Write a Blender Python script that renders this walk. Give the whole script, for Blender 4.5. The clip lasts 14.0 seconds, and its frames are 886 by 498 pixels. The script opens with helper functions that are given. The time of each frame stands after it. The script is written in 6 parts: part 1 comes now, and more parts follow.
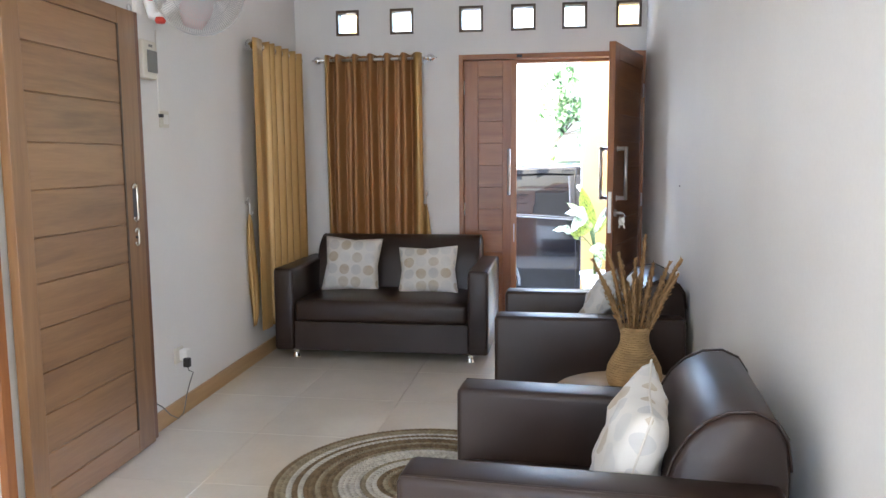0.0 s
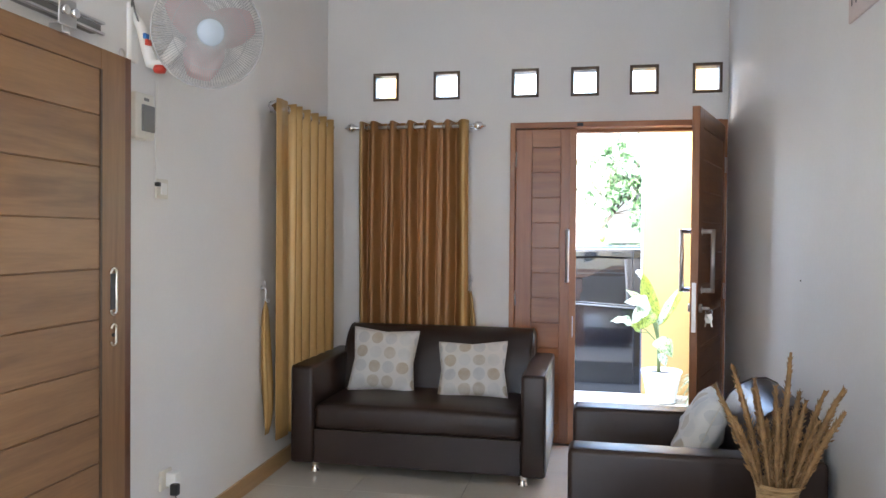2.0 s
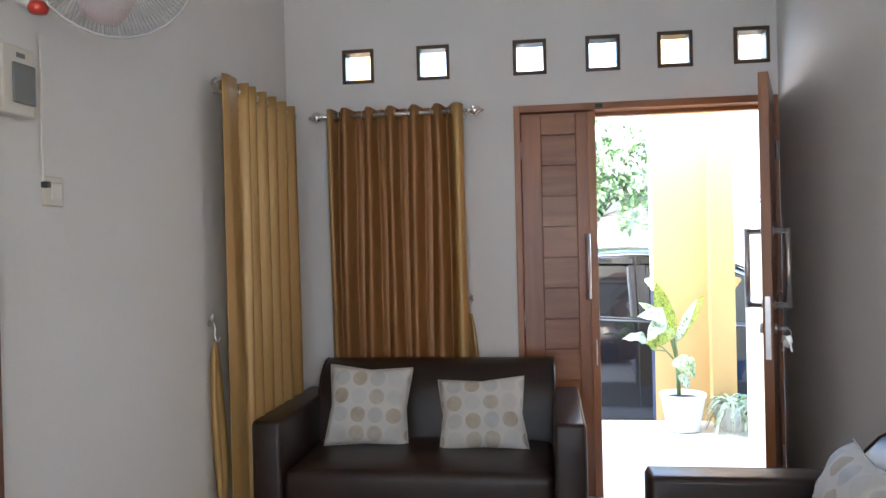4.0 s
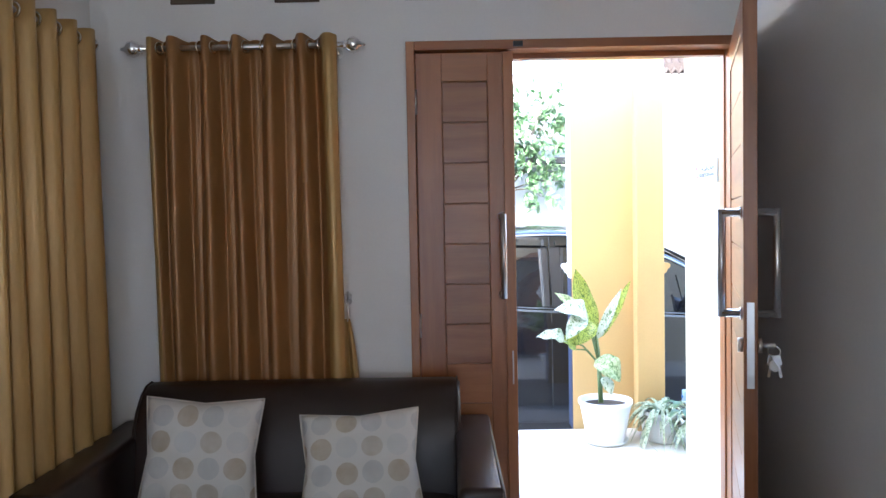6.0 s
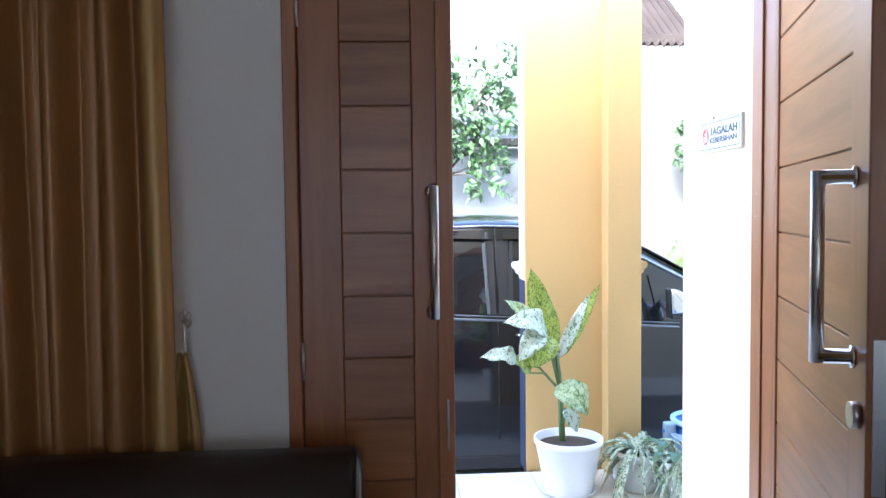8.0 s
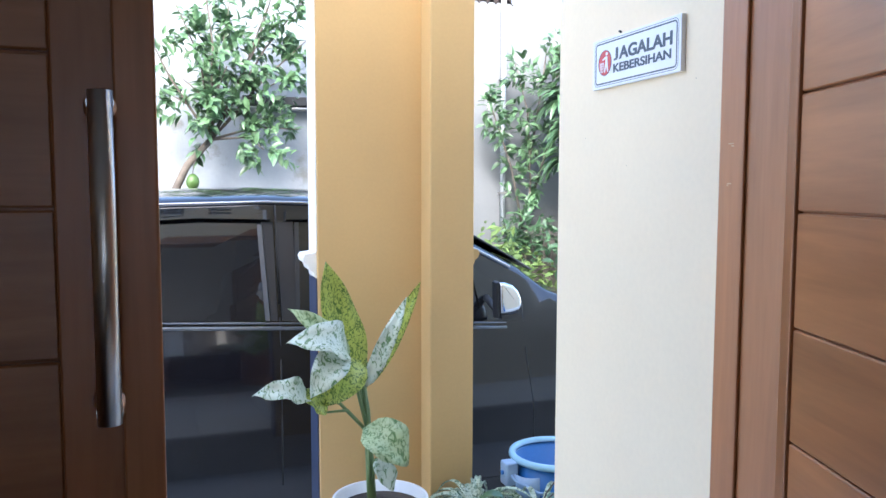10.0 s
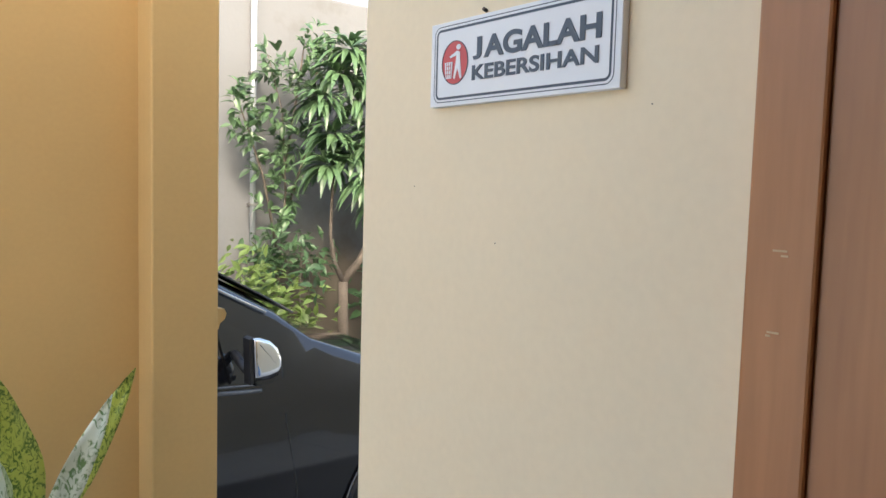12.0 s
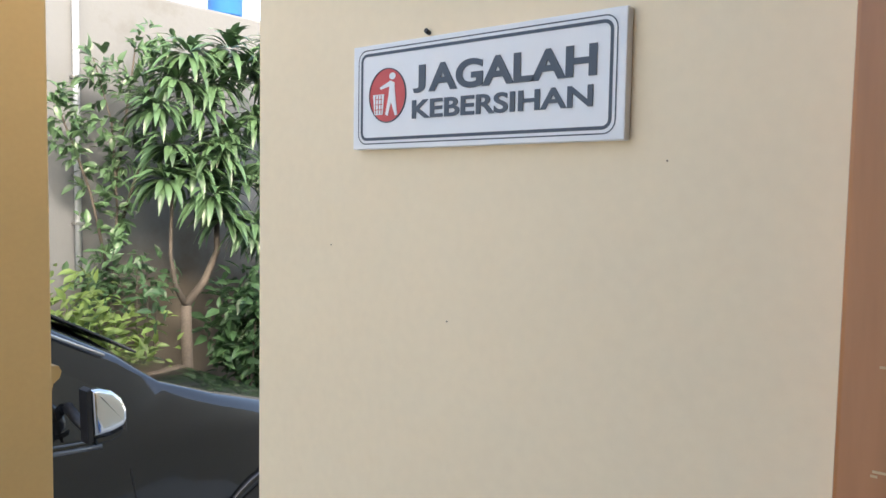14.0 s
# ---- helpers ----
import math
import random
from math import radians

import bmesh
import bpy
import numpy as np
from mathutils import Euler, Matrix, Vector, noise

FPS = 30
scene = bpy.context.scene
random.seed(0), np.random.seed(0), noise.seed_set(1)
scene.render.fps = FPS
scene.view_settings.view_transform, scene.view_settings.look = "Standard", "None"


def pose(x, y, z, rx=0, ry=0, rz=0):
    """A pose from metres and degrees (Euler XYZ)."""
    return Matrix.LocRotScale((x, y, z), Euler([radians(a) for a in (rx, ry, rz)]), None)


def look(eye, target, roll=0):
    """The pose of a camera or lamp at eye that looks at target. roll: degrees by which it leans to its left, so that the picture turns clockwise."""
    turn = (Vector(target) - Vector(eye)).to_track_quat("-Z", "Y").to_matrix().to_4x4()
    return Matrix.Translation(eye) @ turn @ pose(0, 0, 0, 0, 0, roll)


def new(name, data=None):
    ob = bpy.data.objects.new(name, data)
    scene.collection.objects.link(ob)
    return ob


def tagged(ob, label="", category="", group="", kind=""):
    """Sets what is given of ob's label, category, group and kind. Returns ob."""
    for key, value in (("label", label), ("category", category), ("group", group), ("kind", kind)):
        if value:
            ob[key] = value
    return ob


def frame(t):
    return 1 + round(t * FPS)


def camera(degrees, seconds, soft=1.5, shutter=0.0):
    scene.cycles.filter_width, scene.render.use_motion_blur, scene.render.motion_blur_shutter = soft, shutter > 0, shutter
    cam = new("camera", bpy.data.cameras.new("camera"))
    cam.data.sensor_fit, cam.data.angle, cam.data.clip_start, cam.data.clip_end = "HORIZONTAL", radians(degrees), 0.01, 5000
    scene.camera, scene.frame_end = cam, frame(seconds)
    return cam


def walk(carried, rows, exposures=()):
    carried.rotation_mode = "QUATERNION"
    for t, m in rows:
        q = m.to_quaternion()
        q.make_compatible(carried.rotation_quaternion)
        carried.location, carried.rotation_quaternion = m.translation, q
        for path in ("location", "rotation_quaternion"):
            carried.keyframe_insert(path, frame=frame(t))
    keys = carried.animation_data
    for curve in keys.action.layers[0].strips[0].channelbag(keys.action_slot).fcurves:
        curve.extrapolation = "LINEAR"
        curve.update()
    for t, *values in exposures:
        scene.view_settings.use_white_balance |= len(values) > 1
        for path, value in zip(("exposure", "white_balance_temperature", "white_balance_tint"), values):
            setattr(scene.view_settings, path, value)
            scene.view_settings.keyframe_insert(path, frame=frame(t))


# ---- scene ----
cam = camera(60.0, 14.0)
PATH = [
    (0, (0.781, -5.915, 1.366), (0.504, -4.119, 1.153), -0.4),
    (0.5, (0.688, -5.761, 1.378), (0.393, -3.963, 1.201), -0.3),
    (0.6, (0.688, -5.728, 1.383), (0.383, -3.931, 1.22), -0.4),
    (1, (0.65, -5.59, 1.378), (0.334, -3.793, 1.246), -0.3),
    (1.5, (0.629, -5.362, 1.401), (0.303, -3.562, 1.339), 0.4),
    (2, (0.564, -5.148, 1.389), (0.209, -3.354, 1.358), 0.5),
    (2.2, (0.509, -5.057, 1.385), (0.148, -3.263, 1.366), 0.4),
    (4.3, (0.15, -4.086, 1.398), (-0.045, -2.266, 1.388), -1.9),
    (4.5, (0.146, -3.986, 1.395), (-0.002, -2.161, 1.377), -1.9),
    (5, (0.18, -3.691, 1.364), (0.072, -1.863, 1.348), -1.7),
    (5.5, (0.132, -3.42, 1.428), (0.085, -1.592, 1.369), -1.3),
    (6, (0.154, -3.175, 1.431), (0.145, -1.346, 1.354), -1.1),
    (6.5, (0.225, -2.893, 1.367), (0.212, -1.063, 1.322), -1.1),
    (7, (0.164, -2.594, 1.344), (0.181, -0.765, 1.302), -1),
    (7.2, (0.183, -2.489, 1.377), (0.205, -0.66, 1.315), -1),
    (9.3, (0.38, -1.252, 1.335), (0.781, 0.53, 1.221), -0.1),
    (9.5, (0.405, -1.147, 1.328), (0.838, 0.625, 1.2), -0.1),
    (10, (0.444, -0.902, 1.339), (1.071, 0.812, 1.195), 0.1),
    (10.5, (0.55, -0.699, 1.34), (1.214, 0.999, 1.187), -0.3),
    (11, (0.668, -0.524, 1.358), (1.327, 1.176, 1.201), -0.2),
    (11.5, (0.704, -0.323, 1.399), (1.558, 1.289, 1.248), 0.9),
    (12, (0.747, -0.158, 1.457), (1.891, 1.263, 1.315), 1.6),
    (12.5, (0.799, -0.108, 1.501), (2.059, 1.209, 1.353), 1.6),
    (13, (0.789, -0.061, 1.527), (2.149, 1.153, 1.381), 1.6),
    (13.5, (0.78, -0.004, 1.53), (2.185, 1.163, 1.398), 1.4),
    (14, (0.802, 0.07, 1.516), (2.215, 1.225, 1.396), 1),
]
walk(cam, [(t, look(eye, target, roll)) for t, eye, target, roll in PATH],
     [(0, 5.17, 6150, 10), (2.2, 5.08, 6150, 10), (4.3, 4.7, 6150, 10), (7.2, 4.15, 5650, 10), (9.3, 3.2, 5650, 10), (10.4, 2.9, 5950, 10), (11.4, 2.48, 7750, 10), (12.5, 2.35, 6800, 10), (14, 2.35, 7000, 10)])

# ---- world, sun, lights ----
world = bpy.data.worlds.new("sky")
scene.world = world
world.use_nodes = True
_nt = world.node_tree
_sky = _nt.nodes.new("ShaderNodeTexSky")
_sky.sky_type = "NISHITA"
_sky.sun_disc = False
_sky.sun_elevation = radians(35)
_sky.sun_rotation = radians(-157)
_sky.dust_density = 4.0
_nt.links.new(_sky.outputs[0], _nt.nodes["Background"].inputs[0])
_nt.nodes["Background"].inputs[1].default_value = 0.15
sun = new("sun", bpy.data.lights.new("sun", "SUN"))
sun.data.energy = 0.5
sun.data.angle = radians(16)
sun.data.color = (1.0, 0.97, 0.92)
sun.matrix_world = look((-2.5, -6.0, 4.5), (0, 0, 0))
# added fill lamp behind the view, set in an assumed opening of the rear wall
rear = new("rear_fill", bpy.data.lights.new("rear_fill", "AREA"))
rear.data.shape = "RECTANGLE"
rear.data.size, rear.data.size_y = 1.5, 1.9
rear.data.energy = 0.12
rear.data.color = (0.90, 0.95, 1.0)
rear.matrix_world = look((0.0, -8.18, 1.35), (0.0, 0.0, 1.35))

# added warm lamp in an unseen, assumed side opening; it brightens the left wall
flank = new("side_fill", bpy.data.lights.new("side_fill", "AREA"))
flank.data.shape = "RECTANGLE"
flank.data.size, flank.data.size_y = 1.2, 1.2
flank.data.energy = 2.5
flank.data.color = (1.0, 0.86, 0.69)
flank.matrix_world = look((1.40, -6.6, 1.6), (0.4, -6.48, 1.6))


# ---- materials ----
def mat(name, col, rough=0.6, metal=0.0, vary=0.12, scale=3.0, fine=60.0, bump=0.1, dist=0.002, coat=0.0, island=False, rand=0.0, spec=0.5, transl=0.0, stretch=(1, 1, 1)):
    m = bpy.data.materials.new(name)
    m.use_nodes = True
    nt = m.node_tree
    n, ln = nt.nodes, nt.links
    b = n["Principled BSDF"]
    b.inputs["Roughness"].default_value = rough
    b.inputs["Metallic"].default_value = metal
    b.inputs["Specular IOR Level"].default_value = spec
    b.inputs["Coat Weight"].default_value = coat
    tc = n.new("ShaderNodeTexCoord")
    mp = n.new("ShaderNodeMapping")
    mp.inputs["Scale"].default_value = stretch
    ln.new(tc.outputs["Object"], mp.inputs[0])
    big = n.new("ShaderNodeTexNoise")
    big.inputs["Scale"].default_value = scale
    big.inputs["Detail"].default_value = 5
    ln.new(mp.outputs[0], big.inputs[0])
    sm = n.new("ShaderNodeTexNoise")
    sm.inputs["Scale"].default_value = fine
    sm.inputs["Detail"].default_value = 4
    ln.new(mp.outputs[0], sm.inputs[0])
    add = n.new("ShaderNodeMath")
    add.operation = "MULTIPLY_ADD"
    add.inputs[1].default_value = 0.35
    ln.new(sm.outputs[0], add.inputs[0])
    ln.new(big.outputs[0], add.inputs[2])
    src = add.outputs[0]
    if rand or island:
        if island:
            r = n.new("ShaderNodeNewGeometry").outputs["Random Per Island"]
        else:
            r = n.new("ShaderNodeObjectInfo").outputs["Random"]
        ra = n.new("ShaderNodeMath")
        ra.operation = "MULTIPLY_ADD"
        ra.inputs[1].default_value = rand or 0.4
        ln.new(r, ra.inputs[0])
        ln.new(src, ra.inputs[2])
        src = ra.outputs[0]
    ramp = n.new("ShaderNodeValToRGB")
    lo = [c * (1 - vary) for c in col]
    hi = [min(1, c * (1 + vary)) for c in col]
    ramp.color_ramp.elements[0].position, ramp.color_ramp.elements[1].position = 0.42, 0.95 + 0.8 * (rand or (0.4 if island else 0))
    ramp.color_ramp.elements[0].color = (*lo, 1)
    ramp.color_ramp.elements[1].color = (*hi, 1)
    ln.new(src, ramp.inputs[0])
    ln.new(ramp.outputs[0], b.inputs["Base Color"])
    if bump:
        bp = n.new("ShaderNodeBump")
        bp.inputs["Strength"].default_value = bump
        bp.inputs["Distance"].default_value = dist
        ln.new(sm.outputs[0], bp.inputs["Height"])
        ln.new(bp.outputs[0], b.inputs["Normal"])
    if transl:
        out = n["Material Output"]
        tr = n.new("ShaderNodeBsdfTranslucent")
        ln.new(ramp.outputs[0], tr.inputs[0])
        mx = n.new("ShaderNodeMixShader")
        mx.inputs[0].default_value = transl
        ln.new(b.outputs[0], mx.inputs[1])
        ln.new(tr.outputs[0], mx.inputs[2])
        ln.new(mx.outputs[0], out.inputs[0])
    return m


def wood(name, dark, light, rough=0.35, axis="x", size=1.0, coat=0.15, rand=0.25):
    m = bpy.data.materials.new(name)
    m.use_nodes = True
    n, ln = m.node_tree.nodes, m.node_tree.links
    b = n["Principled BSDF"]
    tc = n.new("ShaderNodeTexCoord")
    mp = n.new("ShaderNodeMapping")
    st = {"x": (1.2, 14, 14), "y": (14, 1.2, 14), "z": (14, 14, 1.2)}[axis]
    mp.inputs["Scale"].default_value = [s * size for s in st]
    ln.new(tc.outputs["Object"], mp.inputs[0])
    oi = n.new("ShaderNodeObjectInfo")
    off = n.new("ShaderNodeVectorMath")
    off.operation = "MULTIPLY_ADD"
    off.inputs[1].default_value = (37, 53, 71)
    ln.new(oi.outputs["Random"], off.inputs[0])
    ln.new(mp.outputs[0], off.inputs[2])
    a = n.new("ShaderNodeTexNoise")
    a.inputs["Scale"].default_value, a.inputs["Detail"].default_value, a.inputs["Distortion"].default_value = 1.0, 6, 1.2
    ln.new(off.outputs[0], a.inputs[0])
    c = n.new("ShaderNodeTexNoise")
    c.inputs["Scale"].default_value, c.inputs["Detail"].default_value = 9, 3
    ln.new(off.outputs[0], c.inputs[0])
    mx = n.new("ShaderNodeMath")
    mx.operation = "MULTIPLY_ADD"
    mx.inputs[1].default_value = 0.3
    ln.new(c.outputs[0], mx.inputs[0])
    ln.new(a.outputs[0], mx.inputs[2])
    r2 = n.new("ShaderNodeMath")
    r2.operation = "MULTIPLY_ADD"
    r2.inputs[1].default_value = rand
    ln.new(oi.outputs["Random"], r2.inputs[0])
    ln.new(mx.outputs[0], r2.inputs[2])
    ramp = n.new("ShaderNodeValToRGB")
    ramp.color_ramp.elements[0].position, ramp.color_ramp.elements[1].position = 0.42, 0.95 + rand * 0.6
    ramp.color_ramp.elements[0].color, ramp.color_ramp.elements[1].color = (*dark, 1), (*light, 1)
    ln.new(r2.outputs[0], ramp.inputs[0])
    ln.new(ramp.outputs[0], b.inputs["Base Color"])
    b.inputs["Roughness"].default_value = rough
    b.inputs["Coat Weight"].default_value = coat
    b.inputs["Coat Roughness"].default_value = 0.25
    bp = n.new("ShaderNodeBump")
    bp.inputs["Strength"].default_value, bp.inputs["Distance"].default_value = 0.12, 0.001
    ln.new(c.outputs[0], bp.inputs["Height"])
    ln.new(bp.outputs[0], b.inputs["Normal"])
    return m


def glass(name, tint=(1, 1, 1), rough=0.0):
    m = bpy.data.materials.new(name)
    m.use_nodes = True
    b = m.node_tree.nodes["Principled BSDF"]
    b.inputs["Base Color"].default_value = (*tint, 1)
    b.inputs["Transmission Weight"].default_value = 1
    b.inputs["Roughness"].default_value = rough
    b.inputs["IOR"].default_value = 1.45
    return m


M_WALL = mat("white_wall_paint", (0.77, 0.76, 0.74), 0.6, vary=0.05, scale=1.3, fine=90, bump=0.12, dist=0.0015)
M_CEIL = mat("ceiling_paint", (0.8, 0.79, 0.77), 0.8, vary=0.04, scale=1.0)
M_TILE = mat("polished_cream_tile", (0.66, 0.615, 0.535), 0.06, vary=0.05, scale=5, fine=40, bump=0.01, rand=0.08, coat=0.3)
M_GROUT = mat("tile_joint", (0.64, 0.597, 0.52), 0.2)
M_SKIRT = wood("skirting_wood", (0.36, 0.21, 0.08), (0.5, 0.31, 0.14), 0.3, "y")
M_DOORW = wood("varnished_red_wood", (0.19, 0.068, 0.023), (0.35, 0.136, 0.049), 0.32, "z")
M_PLANK = wood("varnished_door_plank", (0.205, 0.077, 0.027), (0.385, 0.16, 0.06), 0.32, "x")
M_FRAME = wood("dark_red_frame_wood", (0.24, 0.09, 0.031), (0.41, 0.17, 0.062), 0.35, "z")
M_FRAMEX = wood("dark_red_frame_wood_rail", (0.21, 0.075, 0.025), (0.37, 0.145, 0.05), 0.35, "x")
M_SLIDE = wood("brown_teak", (0.175, 0.088, 0.037), (0.30, 0.165, 0.075), 0.4, "z")
M_POST = wood("dark_post_wood", (0.10, 0.04, 0.02), (0.19, 0.08, 0.038), 0.4, "z")
M_VENTF = wood("vent_frame_wood", (0.045, 0.028, 0.016), (0.10, 0.062, 0.035), 0.5, "x")
M_CHROME = mat("chrome", (0.82, 0.82, 0.83), 0.13, 1.0, vary=0.04, bump=0.02)
M_STEEL = mat("brushed_steel", (0.62, 0.61, 0.6), 0.28, 1.0, vary=0.06, bump=0.03)
M_LEATHER = mat("dark_brown_leatherette", (0.026, 0.0145, 0.0115), 0.38, vary=0.25, scale=4, fine=260, bump=0.2, dist=0.0012, spec=0.45)
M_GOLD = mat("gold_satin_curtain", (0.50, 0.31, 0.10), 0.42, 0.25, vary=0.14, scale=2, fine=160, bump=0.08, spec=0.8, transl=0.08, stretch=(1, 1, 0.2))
M_CUSH = mat("cream_cushion_cotton", (0.66, 0.63, 0.57), 0.85, vary=0.06, scale=8, fine=300, bump=0.3, dist=0.001)
M_YELLOW = mat("ochre_facade_paint", (0.54, 0.365, 0.155), 0.6, vary=0.07, scale=1.6, fine=80, bump=0.12)
M_CREAM = mat("cream_facade_paint", (0.78, 0.67, 0.48), 0.6, vary=0.06, scale=1.4, fine=80, bump=0.12)
M_WHITEP = mat("white_exterior_paint", (0.8, 0.79, 0.76), 0.6, vary=0.05)
M_NAVY = mat("dark_blue_side", (0.03, 0.042, 0.085), 0.5, vary=0.12)
M_PORCH = mat("porch_tile", (0.77, 0.73, 0.65), 0.35, vary=0.08, rand=0.15)
M_CONC = mat("carport_concrete", (0.56, 0.54, 0.50), 0.85, vary=0.18, scale=1.5, bump=0.3)
M_CARP = mat("black_car_paint", (0.008, 0.008, 0.011), 0.12, vary=0.15, bump=0, coat=0.6, spec=0.5)
M_CARTRIM = mat("grey_car_trim", (0.16, 0.17, 0.19), 0.25, 0.6, vary=0.08, bump=0)
M_CARG = mat("dark_tinted_glass", (0.012, 0.013, 0.015), 0.03, vary=0.1, bump=0, spec=0.9)
M_RUBBER = mat("black_rubber", (0.02, 0.02, 0.02), 0.7, bump=0.2)
M_BLACKP = mat("black_plastic", (0.018, 0.018, 0.02), 0.45, bump=0.1)
M_WHITEPL = mat("white_plastic", (0.78, 0.77, 0.74), 0.35, vary=0.03, bump=0.02)
M_POT = mat("white_pot_plastic", (0.8, 0.8, 0.78), 0.4, vary=0.05, bump=0.03)
M_PALEGREY = mat("grey_pvc", (0.42, 0.45, 0.48), 0.4, vary=0.08, bump=0.03)
M_SOIL = mat("potting_soil", (0.07, 0.05, 0.035), 0.95, vary=0.5, fine=80, bump=0.9, dist=0.01)


def plaster():
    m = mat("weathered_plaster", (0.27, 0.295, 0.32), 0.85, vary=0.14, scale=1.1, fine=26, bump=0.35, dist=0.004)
    n, ln = m.node_tree.nodes, m.node_tree.links
    b = n["Principled BSDF"]
    src = b.inputs["Base Color"].links[0].from_socket
    tc = n.new("ShaderNodeTexCoord")
    for sc, lo, hi, col, amt in (((1.6, 1.6, 0.35), 0.56, 0.8, (0.16, 0.16, 0.15), 0.7), ((0.9, 0.9, 0.9), 0.58, 0.66, (0.10, 0.085, 0.06), 0.75)):
        mp = n.new("ShaderNodeMapping")
        mp.inputs["Scale"].default_value = sc
        ln.new(tc.outputs["Object"], mp.inputs[0])
        nz = n.new("ShaderNodeTexNoise")
        nz.inputs["Scale"].default_value, nz.inputs["Detail"].default_value, nz.inputs["Roughness"].default_value = 1.7, 8, 0.65
        ln.new(mp.outputs[0], nz.inputs[0])
        mr = n.new("ShaderNodeMapRange")
        mr.inputs[1].default_value, mr.inputs[2].default_value, mr.inputs[4].default_value = lo, hi, amt
        ln.new(nz.outputs[0], mr.inputs[0])
        mx = n.new("ShaderNodeMix")
        mx.data_type = "RGBA"
        mx.inputs["B"].default_value = (*col, 1)
        ln.new(mr.outputs[0], mx.inputs["Factor"])
        ln.new(src, mx.inputs["A"])
        src = mx.outputs["Result"]
    # paler grey at the low x end, darker grey at the other, noisy edge between
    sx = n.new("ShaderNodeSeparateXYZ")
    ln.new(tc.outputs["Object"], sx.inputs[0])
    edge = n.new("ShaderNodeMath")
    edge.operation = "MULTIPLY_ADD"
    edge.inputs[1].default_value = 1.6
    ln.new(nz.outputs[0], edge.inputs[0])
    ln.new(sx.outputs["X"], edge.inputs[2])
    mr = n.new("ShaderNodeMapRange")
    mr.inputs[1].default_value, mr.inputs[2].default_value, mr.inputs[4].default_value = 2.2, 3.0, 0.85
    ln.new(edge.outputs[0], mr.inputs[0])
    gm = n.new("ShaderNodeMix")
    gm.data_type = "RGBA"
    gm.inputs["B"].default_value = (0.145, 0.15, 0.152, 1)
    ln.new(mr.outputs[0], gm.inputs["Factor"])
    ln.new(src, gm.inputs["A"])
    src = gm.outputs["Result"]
    # broad damp mossy patch low on the wall
    di = n.new("ShaderNodeVectorMath")
    di.operation = "DISTANCE"
    sc = n.new("ShaderNodeVectorMath")
    sc.operation = "MULTIPLY"
    sc.inputs[1].default_value = (0.8, 0.0, 1.0)
    ln.new(tc.outputs["Object"], sc.inputs[0])
    ln.new(sc.outputs[0], di.inputs[0])
    di.inputs[1].default_value = (3.28, 0.0, 0.35)
    ad = n.new("ShaderNodeMath")
    ad.operation = "MULTIPLY_ADD"
    ad.inputs[1].default_value = 1.4
    ln.new(nz.outputs[0], ad.inputs[0])
    ln.new(di.outputs["Value"], ad.inputs[2])
    mr = n.new("ShaderNodeMapRange")
    mr.inputs[1].default_value, mr.inputs[2].default_value, mr.inputs[3].default_value, mr.inputs[4].default_value = 1.25, 1.65, 0.85, 0.0
    ln.new(ad.outputs[0], mr.inputs[0])
    mx = n.new("ShaderNodeMix")
    mx.data_type = "RGBA"
    mx.inputs["B"].default_value = (0.10, 0.08, 0.055, 1)
    ln.new(mr.outputs[0], mx.inputs["Factor"])
    ln.new(src, mx.inputs["A"])
    ln.new(mx.outputs["Result"], b.inputs["Base Color"])
    return m


M_PLASTER = plaster()
M_PLASTERX = mat("weathered_plaster", (0.70, 0.70, 0.68), 0.85, vary=0.26, scale=1.1, fine=26, bump=0.35, dist=0.004)
M_FARGREEN = mat("far_foliage", (0.09, 0.13, 0.06), 0.9, vary=0.4, scale=0.4, fine=3)
M_SKIRTX = wood("skirting_wood_x", (0.36, 0.21, 0.08), (0.5, 0.31, 0.14), 0.3, "x")
M_SLIDEPX = wood("brown_teak_plank_x", (0.165, 0.083, 0.035), (0.31, 0.17, 0.077), 0.4, "x", rand=0.3)
M_GLASS = glass("clear_glass")
M_BRASSY = mat("polished_nickel", (0.72, 0.68, 0.6), 0.2, 1.0, vary=0.05, bump=0.02)
# darker than M_GOLD; main colour of the front curtain
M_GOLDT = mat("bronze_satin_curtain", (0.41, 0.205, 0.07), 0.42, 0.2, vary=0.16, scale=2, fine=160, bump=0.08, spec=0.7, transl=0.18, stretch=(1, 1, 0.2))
M_TABLE = wood("pale_table_wood", (0.42, 0.28, 0.14), (0.58, 0.42, 0.24), 0.4, "x")
M_STRAW = mat("straw_weave", (0.42, 0.28, 0.13), 0.75, vary=0.3, scale=20, fine=220, bump=0.5, dist=0.002)
M_DRY = mat("dried_grass", (0.30, 0.18, 0.075), 0.85, vary=0.35, scale=30, fine=300, bump=0.3)
M_ROPEB = mat("brown_rope", (0.17, 0.12, 0.065), 0.9, vary=0.4, scale=30, fine=250, bump=0.6, dist=0.003)
M_ROPEM = mat("olive_rope", (0.27, 0.23, 0.15), 0.9, vary=0.35, scale=30, fine=250, bump=0.6, dist=0.003)
M_ROPEW = mat("pale_rope", (0.50, 0.48, 0.42), 0.9, vary=0.25, scale=30, fine=250, bump=0.6, dist=0.003)
M_SMOKE = mat("grey_smoked_plastic", (0.16, 0.16, 0.155), 0.3, vary=0.08, bump=0.03)
M_RED = mat("red_plastic", (0.55, 0.05, 0.03), 0.35, vary=0.08, bump=0.02)
M_CAGE = mat("pale_cage_wire", (0.5, 0.5, 0.5), 0.4, vary=0.05, bump=0)
